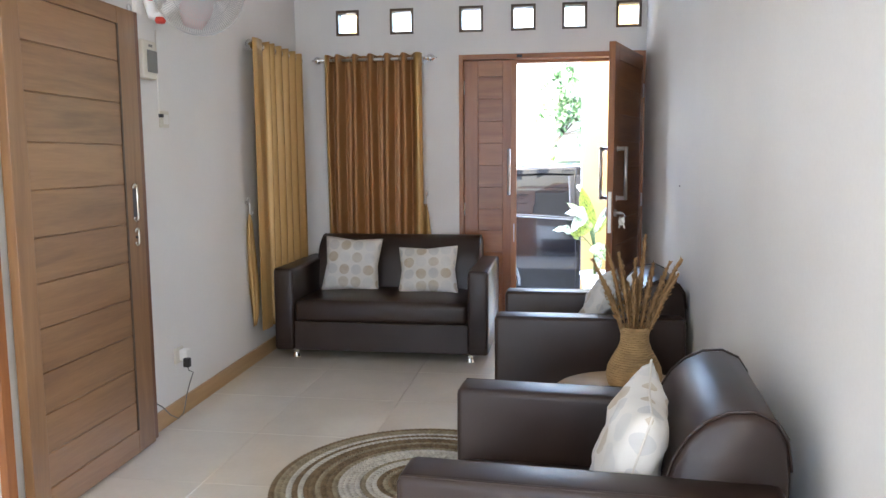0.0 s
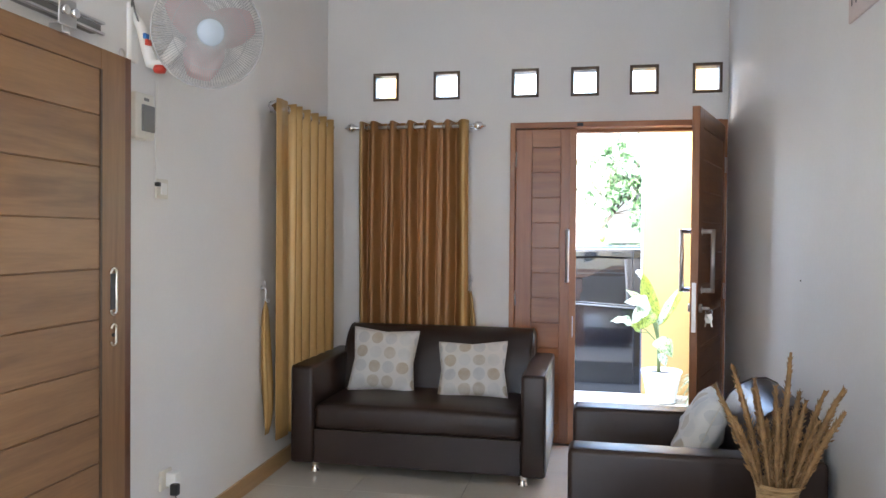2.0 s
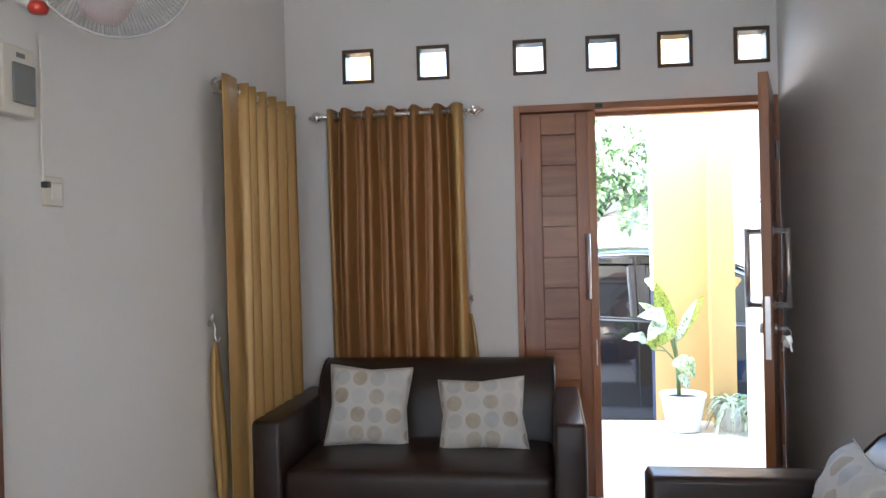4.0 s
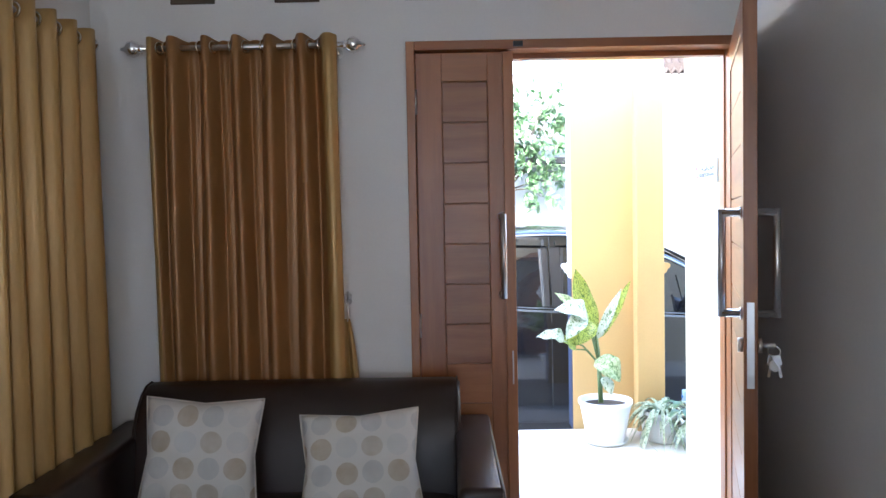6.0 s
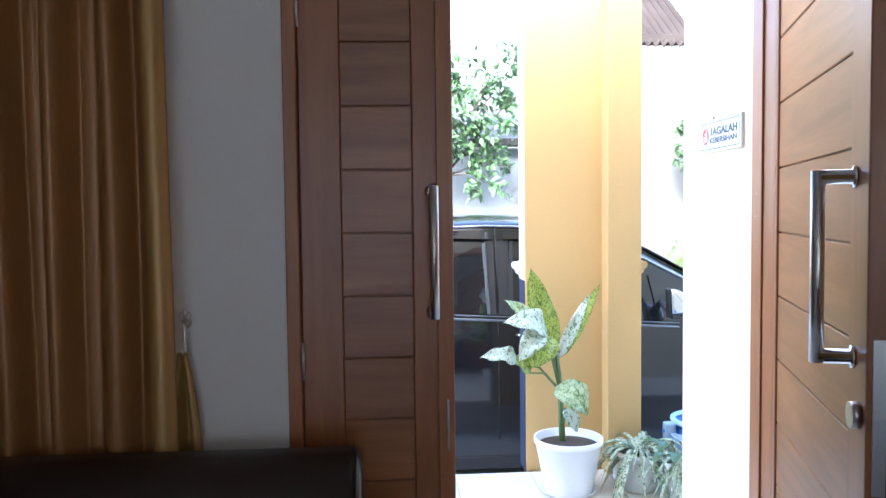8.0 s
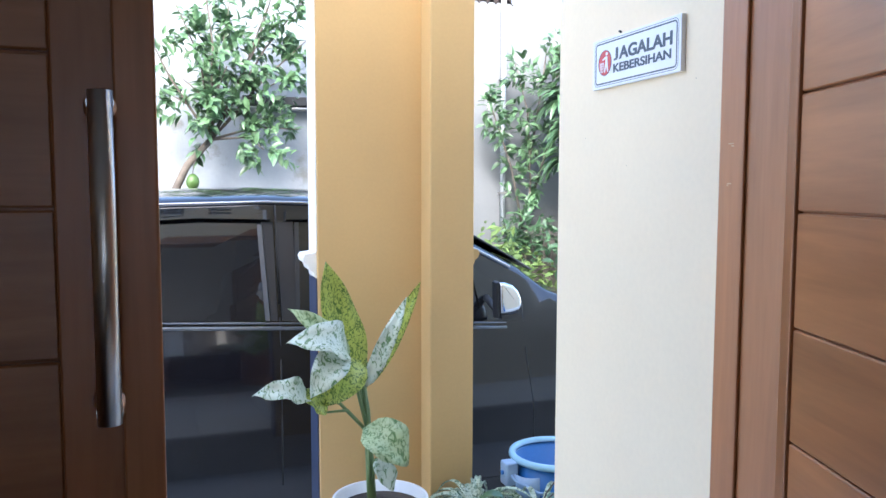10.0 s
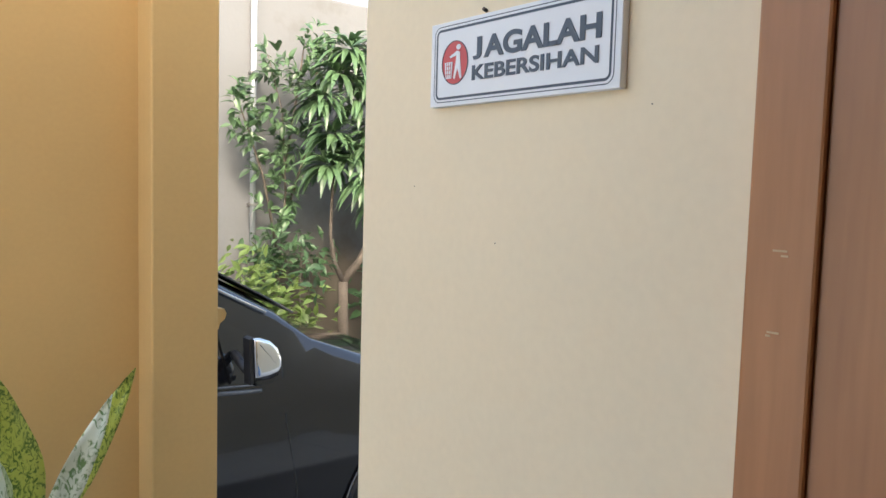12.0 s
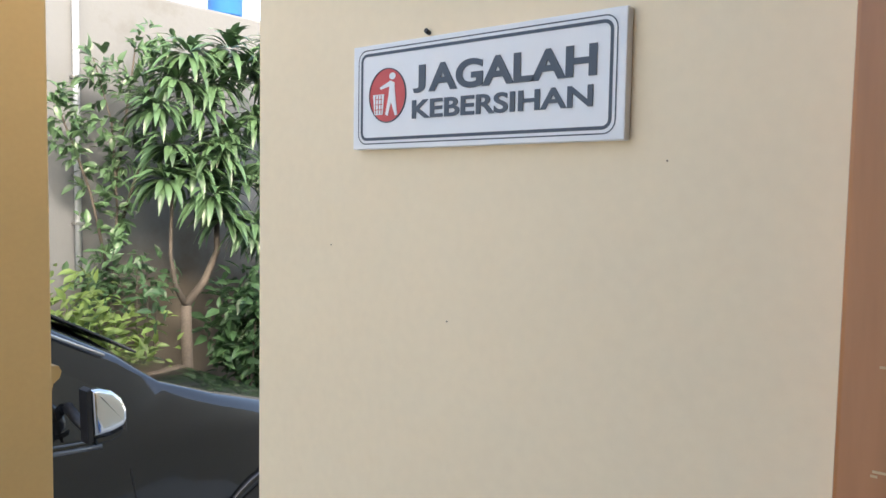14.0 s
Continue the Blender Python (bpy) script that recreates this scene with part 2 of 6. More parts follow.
M_HUB = mat("pale_blue_hub", (0.5, 0.58, 0.66), 0.35, vary=0.05, bump=0.02)
M_BLADE = mat("rose_blade_plastic", (0.62, 0.47, 0.47), 0.3, vary=0.06, bump=0.02, transl=0.2)
M_SIGN = mat("white_sign_plastic", (0.74, 0.78, 0.82), 0.4, vary=0.03, bump=0.03)
M_SIGNB = mat("dark_blue_sign_print", (0.045, 0.07, 0.105), 0.4, vary=0.08, bump=0.02)
M_SIGNR = mat("red_sign_print", (0.56, 0.07, 0.075), 0.4, vary=0.08, bump=0.02)
M_BLUE = mat("blue_bucket_plastic", (0.03, 0.16, 0.46), 0.35, vary=0.12, bump=0.05)
M_RIM = mat("pale_cyan_plastic", (0.36, 0.58, 0.72), 0.35, vary=0.08, bump=0.04)
M_PALEBLUE = mat("pale_blue_plastic", (0.33, 0.45, 0.62), 0.4, vary=0.1, bump=0.05)
M_BARK = mat("bark", (0.11, 0.092, 0.075), 0.9, vary=0.35, scale=8, fine=60, bump=0.7, dist=0.006)
M_LEAFD = mat("dark_green_leaf", (0.045, 0.095, 0.042), 0.36, vary=0.5, scale=3, fine=60, bump=0.1, island=True, rand=0.5, transl=0.2)
M_LEAFM = mat("fresh_green_leaf", (0.066, 0.122, 0.058), 0.3, vary=0.55, scale=3, fine=60, bump=0.1, island=True, rand=0.5, transl=0.14)
M_LEAFY = mat("yellow_green_leaf", (0.12, 0.18, 0.05), 0.45, vary=0.5, scale=3, fine=60, bump=0.1, island=True, rand=0.6, transl=0.25)
M_FRUIT = mat("green_citrus_peel", (0.07, 0.13, 0.03), 0.4, vary=0.25, scale=20, fine=200, bump=0.3)
M_STEM = mat("green_stem", (0.13, 0.19, 0.07), 0.45, vary=0.25, scale=10, bump=0.1)
M_ROOF = mat("dark_roof_sheet", (0.05, 0.042, 0.04), 0.9, vary=0.3, scale=2, bump=0.3, spec=0.1)


def spotted(name, green, pale, scale, lo, hi):
    """Leaf green with pale variegation."""
    m = bpy.data.materials.new(name)
    m.use_nodes = True
    n, ln = m.node_tree.nodes, m.node_tree.links
    b = n["Principled BSDF"]
    tc = n.new("ShaderNodeTexCoord")
    mp = n.new("ShaderNodeMapping")
    mp.inputs["Scale"].default_value = (1, 1, 0.55)
    ln.new(tc.outputs["Object"], mp.inputs[0])
    a = n.new("ShaderNodeTexNoise")
    a.inputs["Scale"].default_value, a.inputs["Detail"].default_value, a.inputs["Distortion"].default_value = scale, 3, 1.5
    ln.new(mp.outputs[0], a.inputs[0])
    r = n.new("ShaderNodeValToRGB")
    r.color_ramp.elements[0].position, r.color_ramp.elements[1].position = lo, hi
    r.color_ramp.elements[0].color, r.color_ramp.elements[1].color = (*green, 1), (*pale, 1)
    ln.new(a.outputs[0], r.inputs[0])
    ln.new(r.outputs[0], b.inputs["Base Color"])
    b.inputs["Roughness"].default_value = 0.33
    tr = n.new("ShaderNodeBsdfTranslucent")
    ln.new(r.outputs[0], tr.inputs[0])
    mx = n.new("ShaderNodeMixShader")
    mx.inputs[0].default_value = 0.22
    ln.new(b.outputs[0], mx.inputs[1])
    ln.new(tr.outputs[0], mx.inputs[2])
    ln.new(mx.outputs[0], n["Material Output"].inputs[0])
    return m


M_DIEF = spotted("variegated_leaf", (0.09, 0.17, 0.025), (0.46, 0.54, 0.11), 100, 0.38, 0.54)
M_DIEFL = spotted("soft_green_variegated_leaf", (0.12, 0.22, 0.07), (0.50, 0.60, 0.34), 60, 0.36, 0.54)
M_DIEFW = spotted("pale_variegated_leaf", (0.15, 0.27, 0.11), (0.66, 0.73, 0.62), 60, 0.37, 0.49)
M_SPIDER = spotted("striped_grass_leaf", (0.06, 0.13, 0.05), (0.55, 0.6, 0.42), 60, 0.38, 0.53)


def dotted():
    """Cream cotton printed with rows of round dots in beige, tan and grey."""
    m = bpy.data.materials.new("dotted_cotton")
    m.use_nodes = True
    n, ln = m.node_tree.nodes, m.node_tree.links
    b = n["Principled BSDF"]
    tc = n.new("ShaderNodeTexCoord")
    sp = n.new("ShaderNodeSeparateXYZ")
    ln.new(tc.outputs["Object"], sp.inputs[0])

    def math_(op, a, c=None, k=None):
        q = n.new("ShaderNodeMath")
        q.operation = op
        ln.new(a, q.inputs[0])
        if c is not None:
            ln.new(c, q.inputs[1])
        if k is not None:
            q.inputs[1].default_value = k
        return q.outputs[0]
    step = 0.089
    cell, loc = [], []
    for ax in ("X", "Z"):
        s = math_("MULTIPLY", sp.outputs[ax], k=1 / step)
        s = math_("ADD", s, k=50.0)
        f = math_("FLOOR", s)
        cell.append(f)
        l = math_("SUBTRACT", math_("SUBTRACT", s, f), k=0.5)
        loc.append(math_("MULTIPLY", l, l))
    d = math_("SQRT", math_("ADD", loc[0], loc[1]))
    ins = math_("LESS_THAN", d, k=0.42)
    cb = n.new("ShaderNodeCombineXYZ")
    ln.new(cell[0], cb.inputs[0])
    ln.new(cell[1], cb.inputs[1])
    wn = n.new("ShaderNodeTexWhiteNoise")
    wn.noise_dimensions = "2D"
    ln.new(cb.outputs[0], wn.inputs["Vector"])
    r = n.new("ShaderNodeValToRGB")
    r.color_ramp.interpolation = "CONSTANT"
    cols = [(0.0, (0.50, 0.43, 0.33)), (0.28, (0.55, 0.555, 0.55)), (0.55, (0.53, 0.48, 0.40)), (0.78, (0.63, 0.63, 0.61))]
    r.color_ramp.elements[0].color = (*cols[0][1], 1)
    r.color_ramp.elements[1].position, r.color_ramp.elements[1].color = cols[1][0], (*cols[1][1], 1)
    for p, c in cols[2:]:
        e = r.color_ramp.elements.new(p)
        e.color = (*c, 1)
    ln.new(wn.outputs["Value"], r.inputs[0])
    nz = n.new("ShaderNodeTexNoise")
    nz.inputs["Scale"].default_value = 260
    ln.new(tc.outputs["Object"], nz.inputs[0])
    big = n.new("ShaderNodeTexNoise")
    big.inputs["Scale"].default_value = 22
    ln.new(tc.outputs["Object"], big.inputs[0])
    wear = n.new("ShaderNodeMapRange")
    wear.inputs[1].default_value, wear.inputs[2].default_value, wear.inputs[3].default_value, wear.inputs[4].default_value = 0.3, 0.75, 1.0, 0.55
    ln.new(big.outputs[0], wear.inputs[0])
    fac = math_("MULTIPLY", ins, wear.outputs[0])
    mx = n.new("ShaderNodeMix")
    mx.data_type = "RGBA"
    mx.inputs["A"].default_value = (0.70, 0.685, 0.65, 1)
    ln.new(fac, mx.inputs["Factor"])
    ln.new(r.outputs[0], mx.inputs["B"])
    ln.new(mx.outputs["Result"], b.inputs["Base Color"])
    b.inputs["Roughness"].default_value = 0.85
    bp = n.new("ShaderNodeBump")
    bp.inputs["Strength"].default_value, bp.inputs["Distance"].default_value = 0.25, 0.001
    ln.new(nz.outputs[0], bp.inputs["Height"])
    ln.new(bp.outputs[0], b.inputs["Normal"])
    return m


M_CUSHDOT = dotted()
M_PLAQUE = mat("pale_rose_print", (0.62, 0.52, 0.48), 0.5, vary=0.1, scale=6, bump=0.02)
M_IVORY = mat("ivory_plastic", (0.66, 0.63, 0.55), 0.35, vary=0.04, bump=0.02)


# ---- mesh helpers ----
def part(name, bm, material, parent=None, label=""):
    me = bpy.data.meshes.new(name)
    bm.normal_update()
    bm.to_mesh(me)
    bm.free()
    for mm in material if isinstance(material, (list, tuple)) else [material]:
        me.materials.append(mm)
    ob = new(name, me)
    if parent is not None:
        ob.parent = parent
    if label:
        ob["label"] = label
    return ob


def thing(name, m, label, category, group="", kind=""):
    ob = new(name)
    ob.matrix_world = m
    ob.empty_display_size = 0.05
    return tagged(ob, label, category, group, kind)


def smooth(ob, angle=40):
    me = ob.data
    bm = bmesh.new()
    bm.from_mesh(me)
    for f in bm.faces:
        f.smooth = True
    for e in bm.edges:
        if len(e.link_faces) == 2 and e.calc_face_angle(0) > radians(angle):
            e.smooth = False
    bm.to_mesh(me)
    bm.free()
    return ob


def box(x0, x1, y0, y1, z0, z1, bev=0.0, seg=2, bm=None):
    own = bmesh.new()
    bmesh.ops.create_cube(own, size=1)
    for v in own.verts:
        v.co = Vector(((x0 + x1) / 2 + v.co.x * (x1 - x0), (y0 + y1) / 2 + v.co.y * (y1 - y0), (z0 + z1) / 2 + v.co.z * (z1 - z0)))
    if bev:
        bmesh.ops.bevel(own, geom=own.edges[:] + own.verts[:], offset=bev, segments=seg, profile=0.5, affect="EDGES")
    if bm is None:
        return own
    join(bm, own)
    return bm


def join(bm, other, m=None):
    if m is not None:
        other.transform(m)
    me = bpy.data.meshes.new("tmp")
    other.to_mesh(me)
    other.free()
    bm.from_mesh(me)
    bpy.data.meshes.remove(me)


def tube(points, r, sides=10, cap=True, bm=None):
    """A round bar along points; r is a number or a list."""
    bm = bm or bmesh.new()
    pts = [Vector(p) for p in points]
    rings = []
    up = None
    for i, p in enumerate(pts):
        d = (pts[min(i + 1, len(pts) - 1)] - pts[max(i - 1, 0)]).normalized()
        if up is None:
            up = d.orthogonal().normalized()
        up = (up - d * up.dot(d)).normalized()
        side = d.cross(up)
        rr = r[i] if isinstance(r, (list, tuple)) else r
        rings.append([bm.verts.new(p + (up * math.cos(a) + side * math.sin(a)) * rr) for a in (2 * math.pi * k / sides for k in range(sides))])
    for a, b in zip(rings, rings[1:]):
        for k in range(sides):
            f = bm.faces.new((a[k], a[(k + 1) % sides], b[(k + 1) % sides], b[k]))
            f.smooth = True
    if cap:
        bm.faces.new(rings[0][::-1])
        bm.faces.new(rings[-1])
    return bm


def lathe(profile, sides=32, bm=None, centre=(0, 0, 0)):
    """A turned body from (radius, z) pairs."""
    bm = bm or bmesh.new()
    rings = []
    for r, z in profile:
        if r < 1e-5:
            rings.append([bm.verts.new((centre[0], centre[1], centre[2] + z))])
        else:
            rings.append([bm.verts.new((centre[0] + r * math.cos(2 * math.pi * k / sides), centre[1] + r * math.sin(2 * math.pi * k / sides), centre[2] + z)) for k in range(sides)])
    for a, b in zip(rings, rings[1:]):
        for k in range(sides):
            k2 = (k + 1) % sides
            if len(a) == 1 and len(b) == 1:
                continue
            if len(a) == 1:
                f = bm.faces.new((a[0], b[k2], b[k]))
            elif len(b) == 1:
                f = bm.faces.new((a[k], a[k2], b[0]))
            else:
                f = bm.faces.new((a[k], a[k2], b[k2], b[k]))
            f.smooth = True
    bmesh.ops.recalc_face_normals(bm, faces=bm.faces[:])
    return bm


def prism(outline, y0, y1, bev=0.0, seg=2):
    """An outline of (x, z) pairs, drawn out from y0 to y1."""
    bm = bmesh.new()
    a = [bm.verts.new((x, y0, z)) for x, z in outline]
    b = [bm.verts.new((x, y1, z)) for x, z in outline]
    bm.faces.new(a)
    bm.faces.new(b[::-1])
    for i in range(len(a)):
        j = (i + 1) % len(a)
        bm.faces.new((a[j], a[i], b[i], b[j]))
    bmesh.ops.recalc_face_normals(bm, faces=bm.faces[:])
    if bev:
        rim = [e for e in bm.edges if (e.verts[0] in a) == (e.verts[1] in a)]
        bmesh.ops.bevel(bm, geom=rim, offset=bev, segments=seg, profile=0.5, affect="EDGES")
    return bm


def cells(axis, p0, p1, us, zs, holes):
    """A wall of boxes: axis 'y' spans x by z between planes p0, p1. holes: (u0, u1, z0, z1)."""
    bm = bmesh.new()
    for u0, u1 in zip(us, us[1:]):
        for z0, z1 in zip(zs, zs[1:]):
            mu, mz = (u0 + u1) / 2, (z0 + z1) / 2
            if any(h[0] < mu < h[1] and h[2] < mz < h[3] for h in holes):
                continue
            if axis == "y":
                box(u0, u1, p0, p1, z0, z1, bm=bm)
            else:
                box(p0, p1, u0, u1, z0, z1, bm=bm)
    bmesh.ops.remove_doubles(bm, verts=bm.verts[:], dist=1e-5)
    bm.verts.index_update()
    seen = {}
    for f in bm.faces:
        seen.setdefault(tuple(sorted(v.index for v in f.verts)), []).append(f)
    dead = [f for fs in seen.values() if len(fs) > 1 for f in fs]
    bmesh.ops.delete(bm, geom=dead, context="FACES")
    bmesh.ops.recalc_face_normals(bm, faces=bm.faces[:])
    return bm


# ---- structure ----
XR, YB, ZC = 1.385, -8.2, 3.45
VENTS = [(-0.956, -0.775), (-0.530, -0.347), (0.004, 0.186), (0.396, 0.579), (0.774, 0.957), (1.166, 1.348)]
VZ = (2.318, 2.510)
DOOR = (0.0, 1.402, 0.0, 2.15)
WIN = (-0.92, -0.36, 0.75, 2.02)


def xl(y):
    """The left wall's face: it runs slightly out of square."""
    return -1.29 - 0.0235 * y


def flat(outline, z0, z1):
    """An outline of (x, y) pairs, drawn up from z0 to z1."""
    bm = bmesh.new()
    a = [bm.verts.new((x, y, z0)) for x, y in outline]
    c = [bm.verts.new((x, y, z1)) for x, y in outline]
    bm.faces.new(a[::-1])
    bm.faces.new(c)
    for i in range(len(a)):
        j = (i + 1) % len(a)
        bm.faces.new((a[i], a[j], c[j], c[i]))
    bmesh.ops.recalc_face_normals(bm, faces=bm.faces[:])
    return bm


def structure():
    us = sorted({-1.45, XR + 0.15, DOOR[0], DOOR[1], WIN[0], WIN[1], *[u for v in VENTS for u in v]})
    zs = sorted({-0.36, 0.0, WIN[2], WIN[3], DOOR[3], VZ[0], VZ[1], ZC})
    holes = [DOOR, WIN] + [(*v, *VZ) for v in VENTS]
    w = part("wall_front", cells("y", 0.0, 0.148, us, zs, holes), [M_WALL])
    tagged(w, "white painted front wall with six square vents", "wall", kind="structure")
    us2 = sorted({-4.0, 1.41, DOOR[0], DOOR[1], WIN[0], WIN[1], *[u for v in VENTS for u in v]})
    w = part("facade", cells("y", 0.148, 0.16, us2, zs, holes), M_CREAM)
    tagged(w, "cream painted house front", "wall", kind="structure")
    for ya, yb, za, zb in ((0, YB, -0.1, ZC),):
        o = part("wall_left", flat([(xl(ya), ya), (xl(yb), yb), (xl(yb) - 0.15, yb), (xl(ya) - 0.15, ya)], za, zb), M_WALL)
        tagged(o, "white painted side wall with a sliding door", "wall", kind="structure")
    o = part("wall_right", cells("x", XR, XR + 0.15, [YB, -7.25, -5.95, 0], [-0.1, 0.95, 2.25, ZC], [(-7.25, -5.95, 0.95, 2.25)]), M_WALL)
    tagged(o, "white painted side wall behind the armchairs", "wall", kind="structure")
    # rear wall is out of view; its opening is only there for the fill lamp
    o = part("wall_back", cells("y", YB - 0.15, YB, [-1.45, -0.8, 0.8, XR + 0.15], [-0.1, 0.35, 2.35, ZC], [(-0.8, 0.8, 0.35, 2.35)]), M_WALL)
    tagged(o, "unseen white rear wall with an opening for the added lamp", "wall", kind="structure")
    o = part("ceiling", box(-1.45, XR + 0.15, YB - 0.15, 0.16, ZC, ZC + 0.12), M_CEIL)
    tagged(o, "plain white ceiling", "ceiling", kind="structure")
    o = part("wall_exterior", box(1.41, 1.56, 0.16, 0.873, -0.36, 3.3, 0.006), M_CREAM)
    tagged(o, "cream painted porch side wall", "wall", kind="structure")
    # out of view; added so the car's flank does not mirror the bright sky
    o = part("wall_exterior", box(1.56, 8.0, 0.723, 0.873, -0.36, 3.3), M_CREAM)
    tagged(o, "unseen cream house wall added to darken the car's reflections", "wall", kind="structure")
    g = part("ground", box(-300, 300, -300, 600, -0.6, -0.36), M_CONC)
    tagged(g, "grey concrete carport ground", "ground", kind="structure")
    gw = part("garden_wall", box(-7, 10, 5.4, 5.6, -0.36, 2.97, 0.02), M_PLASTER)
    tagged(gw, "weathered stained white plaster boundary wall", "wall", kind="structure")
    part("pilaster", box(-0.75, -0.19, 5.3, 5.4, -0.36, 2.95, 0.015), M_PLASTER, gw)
    # unseen blocker, added to keep the sun out of the rear opening
    nb = part("sun_block_wall", box(-9, 9, -11.2, -11.0, -0.36, 5.2), M_PLASTERX)
    tagged(nb, "unseen plaster wall added to block sun from the rear opening", "wall", kind="structure")
    bk = part("backdrop", box(-60, 60, 62, 62.4, -0.4, 9), M_FARGREEN)
    tagged(bk, "distant hazy greenery beyond the boundary wall", "backdrop", kind="structure")
    # skirting along the left wall
    sk = part("baseboard", flat([(xl(-2.477), -2.477), (xl(-2.477) + 0.012, -2.477), (xl(0) + 0.012, -0.002), (xl(0), -0.002)], 0.0, 0.095), M_SKIRT)
    tagged(sk, "varnished tan wood skirting", "skirting", kind="structure")
    sk = part("baseboard", flat([(xl(-8), -8), (xl(-8) + 0.012, -8), (xl(-3.56) + 0.012, -3.56), (xl(-3.56), -3.56)], 0.0, 0.095), M_SKIRT)
    tagged(sk, "varnished tan wood skirting", "skirting", kind="structure")
    sk = part("baseboard", box(-1.27, -0.01, -0.012, 0.0, 0.0, 0.095), M_SKIRTX)
    tagged(sk, "varnished tan wood skirting", "skirting", kind="structure")
    sk = part("baseboard", box(XR - 0.012, XR, YB, -0.02, 0.0, 0.095), M_SKIRT)
    tagged(sk, "varnished tan wood skirting", "skirting", kind="structure")
    # columns
    c = thing("column", pose(-2.4, 0, 0), "ochre painted plain porch column", "column", kind="structure")
    part("shaft", box(0.985, 1.45, 1.95, 2.1, -0.02, 3.9, 0.006), M_YELLOW, c)
    c = thing("column", pose(0, 0, 0), "ochre painted porch column with a moulded ledge", "column", kind="structure")
    part("shaft", box(0.985, 1.6, 1.95, 2.1, -0.02, 3.9, 0.006), M_YELLOW, c)
    part("pilaster", box(1.395, 1.575, 1.84, 1.952, -0.02, 3.9, 0.006), M_YELLOW, c)
    part("side_face", box(0.981, 0.9855, 1.953, 2.098, 1.1, 3.9), M_WHITEP, c, "white painted side of the column")
    # below the ledge the side face is a thin dark blue strip
    part("side_face", box(0.981, 0.9855, 1.953, 2.098, -0.02, 1.0), M_NAVY, c, "dark blue strip on the lower side")
    prof = [(0, 1.0), (-0.006, 1.005), (-0.008, 1.02), (-0.026, 1.035), (-0.03, 1.05), (-0.045, 1.062), (-0.05, 1.078), (-0.043, 1.092), (-0.012, 1.096), (0, 1.1)]
    part("moulding", prism([(0.985 + x, z) for x, z in prof], 1.962, 2.09), M_WHITEP, c, "white moulded ledge")
    part("moulding", prism([(1.6 - x, z) for x, z in prof], 1.962, 2.09), M_YELLOW, c)
    # window behind the front curtain
    win = thing("window_1", pose(0, 0.06, 0), "wood framed window hidden behind a gold curtain", "window", kind="structure")
    for n, b in (("window_frame", (WIN[0], WIN[1], 0, 0.06, WIN[2], WIN[2] + 0.05)), ("window_frame", (WIN[0], WIN[1], 0, 0.06, WIN[3] - 0.05, WIN[3])),
                 ("window_frame", (WIN[0], WIN[0] + 0.05, 0, 0.06, WIN[2] + 0.05, WIN[3] - 0.05)), ("window_frame", (WIN[1] - 0.05, WIN[1], 0, 0.06, WIN[2] + 0.05, WIN[3] - 0.05))):
        part(n, box(*b, 0.003), M_FRAME, win)
    p = part("pane", box(WIN[0] + 0.05, WIN[1] - 0.05, 0.027, 0.032, WIN[2] + 0.05, WIN[3] - 0.05), M_GLASS, win)
    p.visible_shadow = False
    # vents
    for i, (a, b) in enumerate(VENTS):
        v = thing("vent_window", pose(a, 0.0, VZ[0]), "small square vent with a dark wooden frame", "vent", "vents above the door", "structure")
        wd, h = b - a, VZ[1] - VZ[0]
        t = 0.02
        for bb in ((0, wd, -0.008, 0.1, 0, t), (0, wd, -0.008, 0.1, h - t, h), (0, t, -0.008, 0.1, t, h - t), (wd - t, wd, -0.008, 0.1, t, h - t)):
            part("frame", box(*bb, 0.002, 1), M_VENTF, v)
        p = part("pane", box(t, wd - t, 0.08, 0.084, t, h - t), M_GLASS, v)
        p.visible_shadow = False
        part("sill", box(t, wd - t, 0.1, 0.147, 0.002, 0.012), M_WHITEP, v)


structure()


# ---- doors ----
def pull_handle(parent, x, y0, z0, z1, side):
    """A D-shaped bar on two stand-offs; side is the way it stands off."""
    h = part("handle", tube([(x, y0 + side * 0.062, z0 - 0.012), (x, y0 + side * 0.062, z1 + 0.012)], 0.0125, 14), M_STEEL, parent, "brushed steel pull bar")
    for z in (z0, z1):
        bm = tube([(x, y0, z), (x, y0 + side * 0.006, z), (x, y0 + side * 0.007, z), (x, y0 + side * 0.06, z)], [0.021, 0.021, 0.0135, 0.0135], 14)
        part("mount", bm, M_CHROME, h)
    return h


def panelled(parent, w, th, h, grooves, xa, xb, material, plank, x0=0.0):
    """A door leaf: stiles, rails and horizontal planks between them."""
    zt = grooves[-1]
    zb = grooves[0]
    part("stile", box(x0, xa, -th / 2, th / 2, 0, h, 0.003), material, parent)
    part("stile", box(xb, w, -th / 2, th / 2, 0, h, 0.003), material, parent)
    part("rail", box(xa, xb, -th / 2, th / 2, 0, zb, 0.003), plank, parent)
    part("rail", box(xa, xb, -th / 2, th / 2, zt, h, 0.003), plank, parent)
    part("core", box(xa - 0.004, xb + 0.004, -th / 2 + 0.014, th / 2 - 0.014, zb - 0.004, zt + 0.004), material, parent)
    for z0, z1 in zip(grooves, grooves[1:]):
        part("plank", box(xa, xb, -th / 2 + 0.005, th / 2 - 0.005, z0 + 0.0015, z1 - 0.0015, 0.0025, 1), plank, parent)


SCUFFS = ((0.152, 1.415, 0.006), (0.148, 1.411, 0.003), (0.154, 1.348, 0.005), (0.158, 1.345, 0.002))


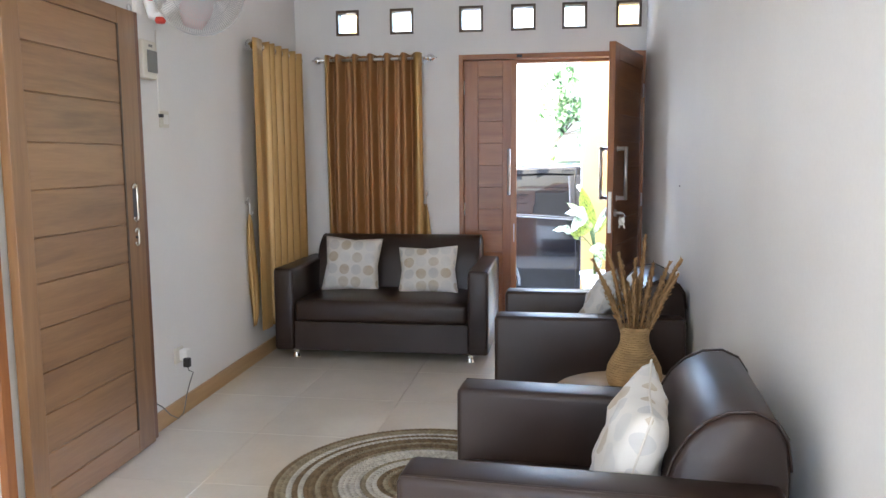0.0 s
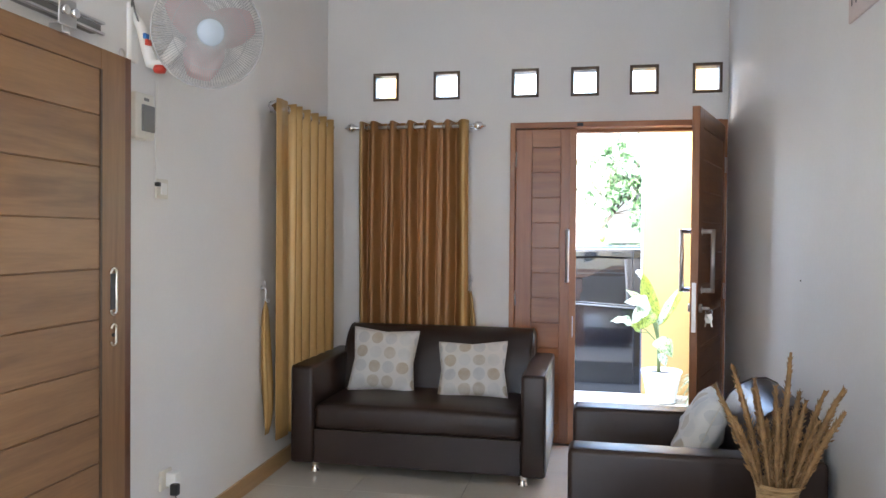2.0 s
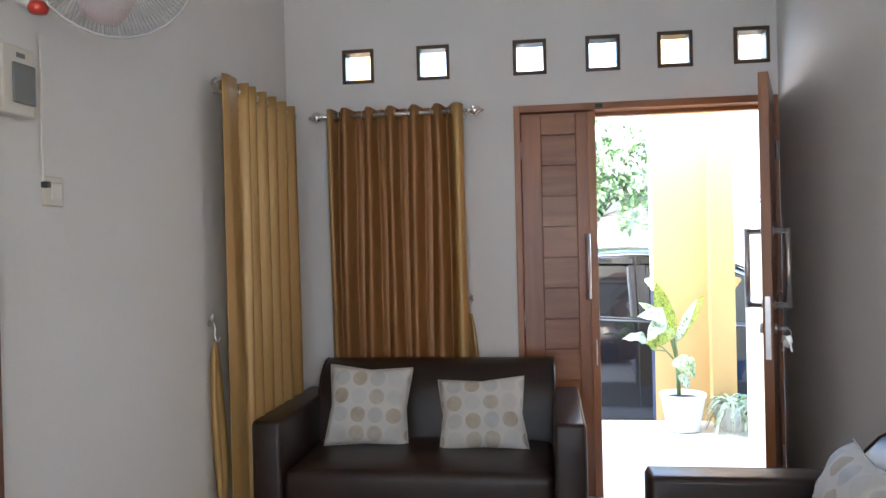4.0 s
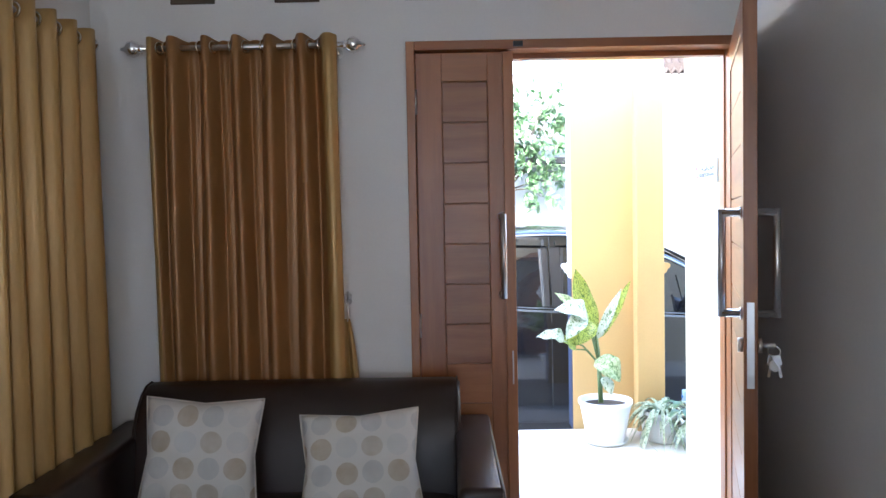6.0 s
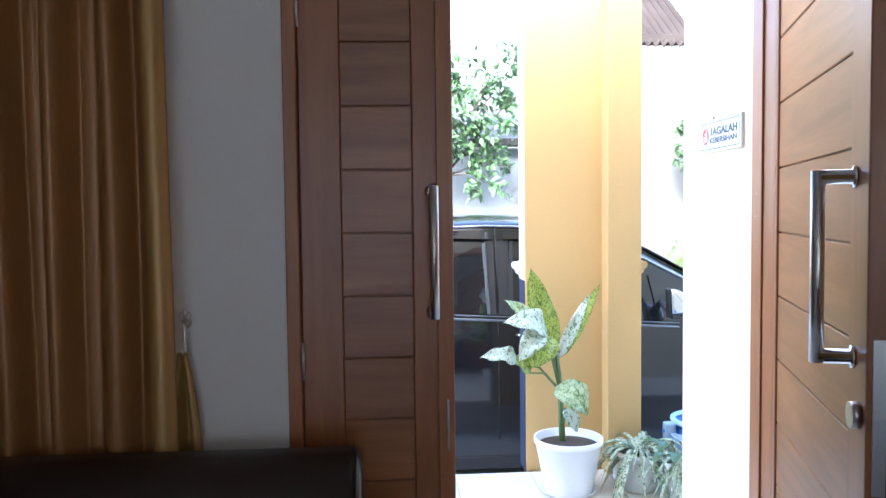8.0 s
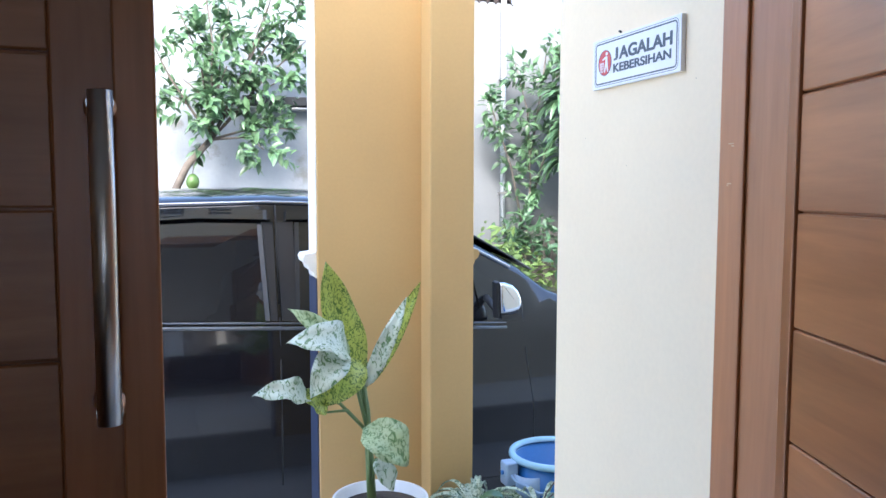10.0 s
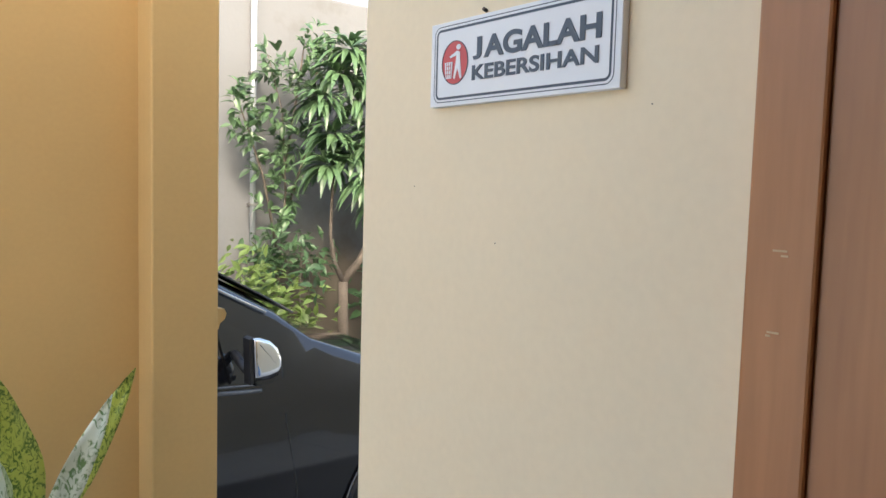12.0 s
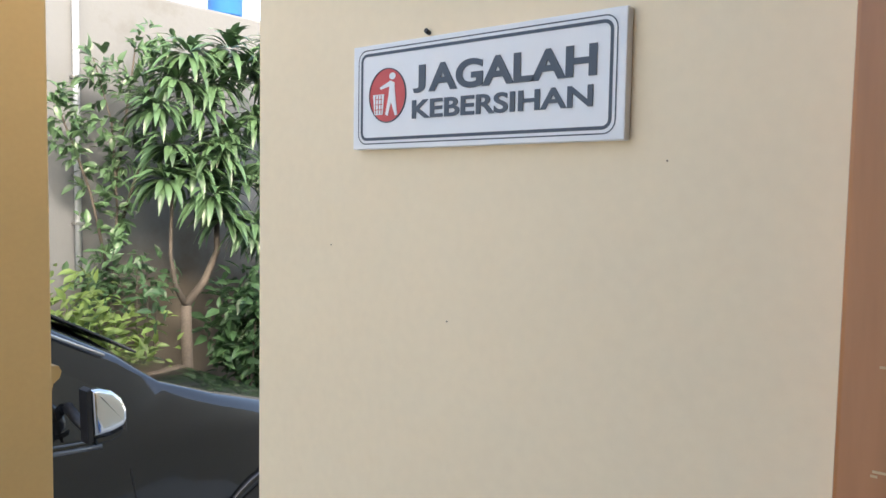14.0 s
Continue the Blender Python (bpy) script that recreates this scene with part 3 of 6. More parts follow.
def doors():
    fr = thing("door_1", pose(0, 0, 0), "red-brown varnished wooden door frame of the double entrance", "door frame", kind="structure")
    part("door_frame", box(0.0, 0.035, -0.006, 0.152, 0, 2.15, 0.003), M_FRAME, fr)
    part("door_frame", box(1.352, 1.402, 0.014, 0.182, 0, 2.15, 0.002), M_FRAME, fr)
    part("door_frame", box(0.035, 1.352, -0.006, 0.152, 2.112, 2.15, 0.003), M_FRAMEX, fr)
    part("stop", box(0.035, 0.05, 0.07, 0.152, 0, 2.112, 0.002), M_FRAME, fr)
    part("stop", box(1.3452, 1.352, 0.122, 0.182, 0, 2.112, 0.003), M_FRAME, fr)
    part("stop", box(0.05, 1.34, 0.095, 0.152, 2.09, 2.112, 0.002), M_FRAMEX, fr)
    for y, z, w in SCUFFS:
        sc = part("scuff", box(1.3446, 1.3451, y - w, y + w, z - 0.0008, z + 0.0008), M_TABLE, fr, "pale scratch mark")
    part("trim", box(1.402, 1.4095, 0.161, 0.182, -0.008, 2.17, 0.001), M_FRAME, fr)
    part("catch", box(0.44, 0.48, -0.016, -0.006, 2.12, 2.142, 0.003), M_BLACKP, fr, "small black catch plate")
    # narrow leaf, shut
    lf = thing("door_leaf", pose(0.037, 0.045, 0.006), "closed narrow red-brown panelled door leaf with steel bar", "door", "entrance door leaves")
    g = [2.1 - 0.118 - 0.168 * k for k in range(12)][::-1]
    panelled(lf, 0.39, 0.045, 2.1, g, 0.108, 0.297, M_DOORW, M_PLANK)
    part("astragal", box(0.36, 0.404, -0.034, -0.0225, 0, 2.1, 0.003), M_FRAME, lf)
    pull_handle(lf, 0.35, -0.0225, 1.097, 1.42, -1)
    for z in (0.25, 0.97, 1.9):
        part("hinge", tube([(0.0, -0.026, z - 0.05), (0.0, -0.026, z + 0.05)], 0.006, 8), M_STEEL, lf)
    part("bolt", box(0.383, 0.389, -0.04, -0.034, 0.72, 0.86, 0.001), M_STEEL, lf)
    # wide leaf, standing open into the room
    rf = thing("door_leaf", pose(1.350, 0.008, 0.006, 0, 0, -107.6), "open wide red-brown panelled door leaf with bar handles", "door", "entrance door leaves")
    g = [2.1 - 0.105 - 0.174 * k for k in range(12)][::-1]
    panelled(rf, 0.843, 0.042, 2.1, g, 0.03, 0.733, M_DOORW, M_PLANK)
    pull_handle(rf, 0.766, -0.021, 1.097, 1.42, -1)
    pull_handle(rf, 0.766, 0.021, 1.097, 1.42, 1)
    part("lock_plate", box(0.8425, 0.846, -0.011, 0.011, 0.87, 1.14, 0.0005), M_STEEL, rf, "steel lock plate on the door edge")
    for s in (-1, 1):
        part("rosette", tube([(0.802, s * 0.021, 1.0), (0.802, s * 0.036, 1.0)], 0.024, 16), M_STEEL, rf)
    k = tube([(0.802, 0.036, 1.0), (0.802, 0.075, 1.0)], 0.009, 10)
    part("cylinder", k, M_STEEL, rf)
    ks = thing("key_bunch", rf.matrix_world @ pose(0.802, 0.068, 1.0), "steel keys hanging from the door lock", "keys")
    bm = bmesh.new()
    ring = [(0.0, 0.004 + 0.018 * math.sin(a), -0.018 + 0.018 * math.cos(a)) for a in (2 * math.pi * q / 16 for q in range(17))]
    part("ring", tube(ring, 0.0016, 6), M_CHROME, ks)
    for q, (dx, tilt) in enumerate(((0.004, 12), (-0.004, -10))):
        kk = part("key", box(-0.0015, 0.0015, -0.012, 0.012, -0.062, -0.03, 0.001), M_STEEL, ks)
        kk.matrix_basis = pose(dx, 0.002, 0, tilt, 0, 25 * q)
        part("blade", box(-0.001, 0.001, -0.004, 0.004, -0.1, -0.062), M_STEEL, kk)
    tag = part("tag", lathe([(0, -0.002), (0.017, -0.002), (0.019, 0), (0.017, 0.002), (0, 0.002)], 20), M_WHITEPL, ks, "pale round key tag")
    tag.matrix_basis = pose(0.006, 0.004, -0.062, 0, 80, 20)
    for z in (0.25, 1.05, 1.85):
        part("hinge", tube([(0.0, 0.026, z - 0.05), (0.0, 0.026, z + 0.05)], 0.006, 8), M_STEEL, rf)
    # sliding door on the left wall
    base = Matrix.Translation((xl(-2.6) + 0.055, -2.59, 0.012)) @ pose(0, 0, 0, 0, 0, -90 + 1.35)
    sd = thing("sliding_door", base, "closed brown teak sliding door of horizontal planks", "door")
    w, th, h = 0.87, 0.04, 2.03
    gz = [1.955, 1.792, 1.61, 1.426, 1.25, 1.072, 0.9, 0.73, 0.56, 0.4, 0.245, 0.11][::-1]
    panelled(sd, w, th, h, gz, 0.13, 0.775, M_SLIDE, M_SLIDEPX, -0.02)
    part("groove", box(0.123, 0.132, 0.012, 0.0215, gz[0], gz[-1]), M_VENTF, sd)
    bm = bmesh.new()
    hd = [(0.06 + 0.018 * math.cos(a), 0.024, (1.14 if math.sin(a) < 0 else 1.2) - 0.0 + 0.018 * math.sin(a)) for a in (2 * math.pi * q / 20 for q in range(21))]
    hd = [(x, y, z + (0.03 if z > 1.17 else -0.04)) for x, y, z in hd]
    part("handle", tube(hd, 0.0065, 8), M_BRASSY, sd, "oval steel flush pull")
    part("recess", box(0.046, 0.074, 0.0195, 0.0215, 1.1, 1.23, 0.0005), M_BLACKP, sd)
    hd = [(0.06 + 0.015 * math.cos(a), 0.024, (0.985 if math.sin(a) < 0 else 1.03) + 0.015 * math.sin(a)) for a in (2 * math.pi * q / 20 for q in range(21))]
    lk = part("lock", tube(hd, 0.006, 8), M_BRASSY, sd, "oval steel key escutcheon")
    part("keyhole", tube([(0.06, 0.02, 1.007), (0.06, 0.027, 1.007)], 0.007, 10), M_BLACKP, lk)
    jb = part("door_frame", flat([(xl(-2.5) - 0.002, -2.543), (xl(-2.5) + 0.04, -2.543), (xl(-2.5) + 0.04, -2.48), (xl(-2.5) - 0.002, -2.48)], 0.0, 2.055), M_POST)
    tagged(jb, "dark red-brown door post", "door frame", kind="structure")
    jb = part("door_frame", flat([(xl(-3.5) + 0.004, -3.54), (xl(-3.5) + 0.034, -3.54), (xl(-3.5) + 0.034, -3.495), (xl(-3.5) + 0.004, -3.495)], 0.0, 2.075), M_FRAME)
    tagged(jb, "dark red-brown door post", "door frame", kind="structure")
    ey = thing("ring_hook", Matrix.Translation((xl(-2.5) + 0.022, -2.512, 2.055)), "small steel ring on top of the door post", "hook")
    part("ring", tube([(0.0, 0.017 * math.cos(q), 0.018 + 0.017 * math.sin(q)) for q in (2 * math.pi * k / 16 for k in range(17))], 0.0028, 6), M_STEEL, ey)
    rl = thing("door_rail", base, "steel sliding door rail with roller hangers on the wall", "rail")
    part("track", box(0.12, 1.9, 0.012, 0.03, 2.075, 2.083, 0.001), M_STEEL, rl)
    part("track", box(0.12, 1.9, 0.012, 0.03, 2.112, 2.12, 0.001), M_STEEL, rl)
    part("back_plate", box(0.12, 1.9, -0.03, 0.012, 2.083, 2.112), M_SMOKE, rl)
    for x in (0.33, 0.8):
        hg = part("hanger", box(x - 0.045, x + 0.045, 0.03, 0.036, 2.05, 2.14, 0.003), M_STEEL, rl)
        for dx in (-0.025, 0.025):
            part("roller", tube([(x + dx, 0.036, 2.098), (x + dx, 0.052, 2.098)], 0.015, 14), M_CHROME, hg)
        part("bracket", box(x - 0.02, x + 0.02, -0.02, 0.03, 2.028, 2.06, 0.003), M_STEEL, hg)


doors()


# ---- curtains ----
def curtain(name_label, m, width, z0, z1, peaks, amp, material, tail, seed):
    """An eyelet curtain; peaks are (place, half width, height) of the folds that stand forward."""
    rnd = random.Random(seed)
    t = thing("curtain", m, name_label, "curtain", "gold curtains")
    nx, nz = 170, 26
    bm = bmesh.new()
    grid = []
    ph = [rnd.uniform(0, 6.28) for _ in peaks]
    for j in range(nz + 1):
        v = j / nz
        row = []
        for i in range(nx + 1):
            u = i / nx
            h = 0.0
            for (p, w, hh), q in zip(peaks, ph):
                d = abs(u - p - 0.008 * (1 - v) * math.sin(2.2 * v + q)) / (w * (1.25 - 0.25 * v))
                h = max(h, hh * math.exp(-d ** 2.6))
            y = amp * (1 - 2 * h) + 0.0025 * math.sin(31 * u + 5 * v) + 0.0012 * math.sin(70 * u + 2 * v)
            x = (u - 0.5) * width + 0.004 * math.sin(5 * v + 13 * u)
            row.append(bm.verts.new((x, y, z0 + (z1 - z0) * v + (0.012 * (h - 0.5) if j == nz else 0))))
        grid.append(row)
    for a, b in zip(grid, grid[1:]):
        for i in range(nx):
            f = bm.faces.new((a[i], a[i + 1], b[i + 1], b[i]))
            f.smooth = True
            # both end strips of the cloth take M_GOLD, the rest the given material
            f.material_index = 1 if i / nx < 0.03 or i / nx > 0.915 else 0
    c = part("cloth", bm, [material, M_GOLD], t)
    md = c.modifiers.new("thick", "SOLIDIFY")
    md.thickness = 0.003
    # eyelets on the rod
    for x in [(min(0.975, max(0.025, p + e * w)) - 0.5) * width for p, w, hh in peaks if hh > 0.8 for e in (-0.8, 0.8)]:
        ring = [(0.024 * math.cos(q) * 0.35 + x, 0.024 * math.cos(q), z1 - 0.035 + 0.024 * math.sin(q)) for q in (2 * math.pi * w / 16 for w in range(17))]
        part("eyelet", tube(ring, 0.004, 6), M_BRASSY, t)
    # gathered tail by the hook
    tb = bmesh.new()
    rows = []
    for j in range(15):
        v = j / 14
        wd = 0.012 + 0.075 * math.sin(math.pi * min(1, v * 0.85 + 0.02)) ** 0.8
        row = []
        for i in range(9):
            u = i / 8 - 0.5
            row.append(tb.verts.new((tail[0] + u * wd + tail[3] * (v - v * v), 0.03 * math.cos(u * 9) * math.sin(math.pi * v) ** 0.5 + tail[1] + 0.012 * math.sin(5 * v), tail[2] - v * 0.75)))
        rows.append(row)
    for a, b in zip(rows, rows[1:]):
        for i in range(8):
            f = tb.faces.new((a[i], a[i + 1], b[i + 1], b[i]))
            f.smooth = True
    tl = part("gathered_edge", tb, M_GOLD, t)
    md = tl.modifiers.new("thick", "SOLIDIFY")
    md.thickness = 0.003
    return t


def rod(m, x0, x1, z):
    t = thing("curtain_rod", m, "brushed silver curtain rod with turned finials", "curtain rod", "curtain rods")
    part("pole", tube([(x0 + 0.05, 0, z), (x1 - 0.05, 0, z)], 0.011, 12), M_STEEL, t)
    fin = [(0, 0), (0.006, 0.004), (0.009, 0.012), (0.012, 0.02), (0.028, 0.032), (0.034, 0.05), (0.028, 0.068), (0.014, 0.078), (0.02, 0.084), (0.014, 0.09), (0.013, 0.12)]
    for x, s in ((x0, 1), (x1, -1)):
        f = part("finial", lathe(fin, 20), M_CHROME, t, "ribbed silver finial")
        f.matrix_basis = Matrix.Translation((x, 0, z)) @ pose(0, 0, 0, 0, 90 * s, 0)
    for x in (x0 + 0.12, x1 - 0.12):
        b = part("bracket", tube([(x, 0.072, z - 0.02), (x, 0.04, z - 0.02), (x, 0.0, z - 0.013)], 0.006, 8), M_STEEL, t)
        part("wall_plate", tube([(x, 0.073, z - 0.02), (x, 0.068, z - 0.02)], 0.02, 12), M_STEEL, b)
    return t


def tieback(m):
    t = thing("curtain_hook", m, "ornate silver curtain tieback hook", "hook", "curtain tieback hooks")
    part("stem", tube([(0, 0, 0), (0, -0.022, 0), (0, -0.03, -0.02), (0, -0.026, -0.05), (0, -0.03, -0.075), (0, -0.045, -0.08), (0, -0.05, -0.06)], [0.006, 0.005, 0.005, 0.004, 0.004, 0.004, 0.003], 8), M_STEEL, t)
    part("rosette", lathe([(0, 0), (0.014, 0.001), (0.013, 0.004), (0.006, 0.008), (0, 0.009)], 14), M_STEEL, t).matrix_basis = pose(0, 0, 0, 90, 0, 0)
    for s in (-1, 1):
        part("scroll", tube([(0, -0.02, 0.0), (s * 0.012, -0.02, 0.012), (s * 0.016, -0.02, 0.024), (s * 0.009, -0.02, 0.03)], 0.003, 6), M_STEEL, t)
    part("tip", tube([(0, -0.02, 0.0), (0, -0.02, 0.03), (0, -0.02, 0.042)], [0.004, 0.005, 0.001], 6), M_STEEL, t)


def curtains():
    rod(pose(0, -0.075, 0), -1.14, -0.155, 2.125)
    curtain("bronze eyelet curtain with gold end strips across the front window", pose(-0.645, -0.075, 0), 0.76, 0.2, 2.16, [(0.025, 0.04, 0.9), (0.13, 0.045, 1), (0.305, 0.042, 1), (0.475, 0.042, 1), (0.64, 0.042, 1), (0.81, 0.045, 1), (0.955, 0.06, 1), (0.22, 0.03, 0.2), (0.39, 0.03, 0.25), (0.555, 0.03, 0.25), (0.725, 0.03, 0.2)], 0.046, M_GOLDT, (0.385, 0.03, 1.02, 0.02), 3)
    tieback(pose(-0.257, -0.001, 1.09))
    a = 90 - 1.35
    lm = Matrix.Translation((xl(-0.62) + 0.078, -0.625, 0)) @ pose(0, 0, 0, 0, 0, a)
    rod(lm, -0.525, 0.44, 2.11)
    curtain("gold satin eyelet curtain hanging on the side wall", lm @ Matrix.Translation((-0.045, 0, 0)), 0.92, 0.235, 2.145, [(0.08, 0.16, 0.92), (0.235, 0.022, 1), (0.335, 0.045, 1), (0.475, 0.045, 1), (0.605, 0.045, 1), (0.75, 0.05, 1), (0.905, 0.06, 1)], 0.052, M_GOLD, (-0.47, 0.03, 1.02, 0.05), 8)
    tieback(Matrix.Translation((xl(-1.14) + 0.001, -1.14, 1.09)) @ pose(0, 0, 0, 0, 0, a))


curtains()


# ---- seating ----
def settee(name, m, label, width, seats, group=""):
    t = thing(name, m, label, name, group)
    hw, D, aw, ah = width / 2, 0.895, 0.14, 0.63
    for s in (-1, 1):
        x0, x1 = (s * hw, s * (hw - aw)) if s < 0 else (hw - aw, hw)
        bm = box(min(x0, x1), max(x0, x1), 0.02, D, 0.062, ah, 0.022, 3)
        arm = smooth(part("armrest", bm, M_LEATHER, t), 50)
        xe = s * (hw - 0.012)
        part("piping", tube([(xe, 0.05, ah - 0.004), (xe, D - 0.012, ah - 0.004), (xe, D - 0.004, ah - 0.02), (xe, D - 0.003, 0.09)], 0.0035, 6), M_LEATHER, arm)
    x = hw - aw + 0.02
    prof = [(0.02, 0.08), (0.005, 0.5), (0.004, 0.66), (0.014, 0.735), (0.04, 0.775), (0.085, 0.795), (0.14, 0.79), (0.19, 0.765), (0.23, 0.725), (0.262, 0.665), (0.285, 0.58), (0.31, 0.42), (0.32, 0.3), (0.32, 0.08)]
    bm = bmesh.new()
    n = len(prof)
    st = [(-x, 0.94), (-x + 0.012, 0.985), (-x + 0.03, 1.0), (0.0, 1.004), (x - 0.03, 1.0), (x - 0.012, 0.985), (x, 0.94)]
    rings = [[bm.verts.new((sx, 0.16 + (py - 0.16) * k, 0.45 + (pz - 0.45) * k)) for py, pz in prof] for sx, k in st]
    for a, b in zip(rings, rings[1:]):
        for i in range(n - 1):
            bm.faces.new((a[i], a[i + 1], b[i + 1], b[i]))
    bm.faces.new(rings[0])
    bm.faces.new(rings[-1][::-1])
    bmesh.ops.recalc_face_normals(bm, faces=bm.faces[:])
    back = smooth(part("backrest", bm, M_LEATHER, t), 50)
    for sx in (-x + 0.012, x - 0.012):
        part("piping", tube([(sx, 0.16 + (py - 0.16) * 1.0, 0.45 + (pz - 0.45) * 1.0) for py, pz in prof[2:12]], 0.004, 6), M_LEATHER, back)
    sw = (2 * (hw - aw)) / seats
    bm = bmesh.new()
    bm = box(-hw + aw, hw - aw, 0.25, D - 0.008, 0.26, 0.405, 0.035, 4)
    bmesh.ops.subdivide_edges(bm, edges=[e for e in bm.edges if abs(e.verts[0].co.x - e.verts[1].co.x) > 0.3 or abs(e.verts[0].co.y - e.verts[1].co.y) > 0.3], cuts=5, use_grid_fill=True)
    for v in bm.verts:
        if v.co.z > 0.39:
            v.co.z += 0.022 * (1 - (v.co.x / (hw - aw)) ** 4) * (1 - ((v.co.y - 0.56) / 0.34) ** 4) + 0.004 * noise.noise(v.co * 9)
    smooth(part("seat", bm, M_LEATHER, t), 60)
    part("front_panel", box(-hw + aw, hw - aw, 0.06, D - 0.016, 0.066, 0.262, 0.004, 2), M_LEATHER, t)
    for sx in (-hw + 0.13, hw - 0.13):
        for y in (0.1, D - 0.07):
            part("leg", lathe([(0, 0), (0.026, 0), (0.027, 0.006), (0.02, 0.012), (0.019, 0.056), (0.026, 0.066), (0, 0.066)], 18, centre=(sx, y, 0)), M_CHROME, t, "chrome tube foot")
    return t


def cushion(m, w, h, d, seed, label):
    bm = bmesh.new()
    n = 22
    fr = {}
    for s in (1, -1):
        for i in range(n + 1):
            for j in range(n + 1):
                u, v = 2 * i / n - 1, 2 * j / n - 1
                if s < 0 and (abs(u) == 1 or abs(v) == 1):
                    fr[(s, i, j)] = fr[(1, i, j)]
                    continue
                bulge = ((1 - u ** 4) * (1 - v ** 4)) ** 0.6
                pin = 1 - 0.11 * (1 - abs(u)) * abs(v) ** 3
                pin2 = 1 - 0.11 * (1 - abs(v)) * abs(u) ** 3
                wr = 0.016 * noise.noise(Vector((u * 2.3 + seed * 9, v * 2.3, s * 2.0 + seed))) + 0.006 * noise.noise(Vector((u * 7 + seed, v * 7, seed * 3.1)))
                crease = 0.012 * math.exp(-((u + v - 0.9) * 6) ** 2) * (1 if s > 0 else 0)
                fr[(s, i, j)] = bm.verts.new((u * w / 2 * pin2, s * (d / 2 * bulge) + (wr - crease) * (0.3 + bulge), v * h / 2 * pin))
        for i in range(n):
            for j in range(n):
                q = [fr[(s, i, j)], fr[(s, i + 1, j)], fr[(s, i + 1, j + 1)], fr[(s, i, j + 1)]]
                f = bm.faces.new(q if s < 0 else q[::-1])
                f.smooth = True
    ob = thing("cushion", m, label, "cushion", "patterned scatter cushions")
    c = part("cover", bm, M_CUSHDOT, ob)
    seam = []
    for k in range(4 * n + 1):
        q, r = divmod(k % (4 * n), n)
        uv = [(2 * r / n - 1, -1), (1, 2 * r / n - 1), (1 - 2 * r / n, 1), (-1, 1 - 2 * r / n)][q]
        u, v = uv
        seam.append((u * w / 2 * (1 - 0.11 * (1 - abs(v)) * abs(u) ** 3), 0, v * h / 2 * (1 - 0.11 * (1 - abs(u)) * abs(v) ** 3)))
    part("seam", tube(seam, 0.003, 6, False), M_CUSH, ob)
    return ob


def seating():
    settee("sofa", pose(-0.4245, -0.06, 0, 0, 0, 180), "dark brown leatherette two-seat sofa with chrome feet", 1.48, 2)
    settee("armchair", pose(1.372, -1.955, 0, 0, 0, 90), "dark brown leatherette armchair against the wall", 0.83, 1, "armchairs along the wall")
    settee("armchair", pose(1.325, -3.87, 0, 0, 0, 86), "dark brown leatherette armchair beside the side table", 0.84, 1, "armchairs along the wall")
    cushion(pose(-0.735, -0.475, 0.60, -15, 3, 3), 0.42, 0.40, 0.13, 1, "cream cushion with beige dots leaning upright on the sofa")
    cushion(pose(-0.165, -0.49, 0.565, -28, -2, 4), 0.43, 0.37, 0.13, 2, "cream cushion with beige dots leaning back on the sofa")
    cushion(pose(0.975, -1.95, 0.595, -24, 0, -96), 0.42, 0.40, 0.14, 4, "cream dotted cushion leaning in the armchair")
    cushion(pose(0.96, -3.93, 0.585, -16, 4, -96), 0.42, 0.42, 0.15, 5, "cream dotted cushion standing in the armchair")


seating()


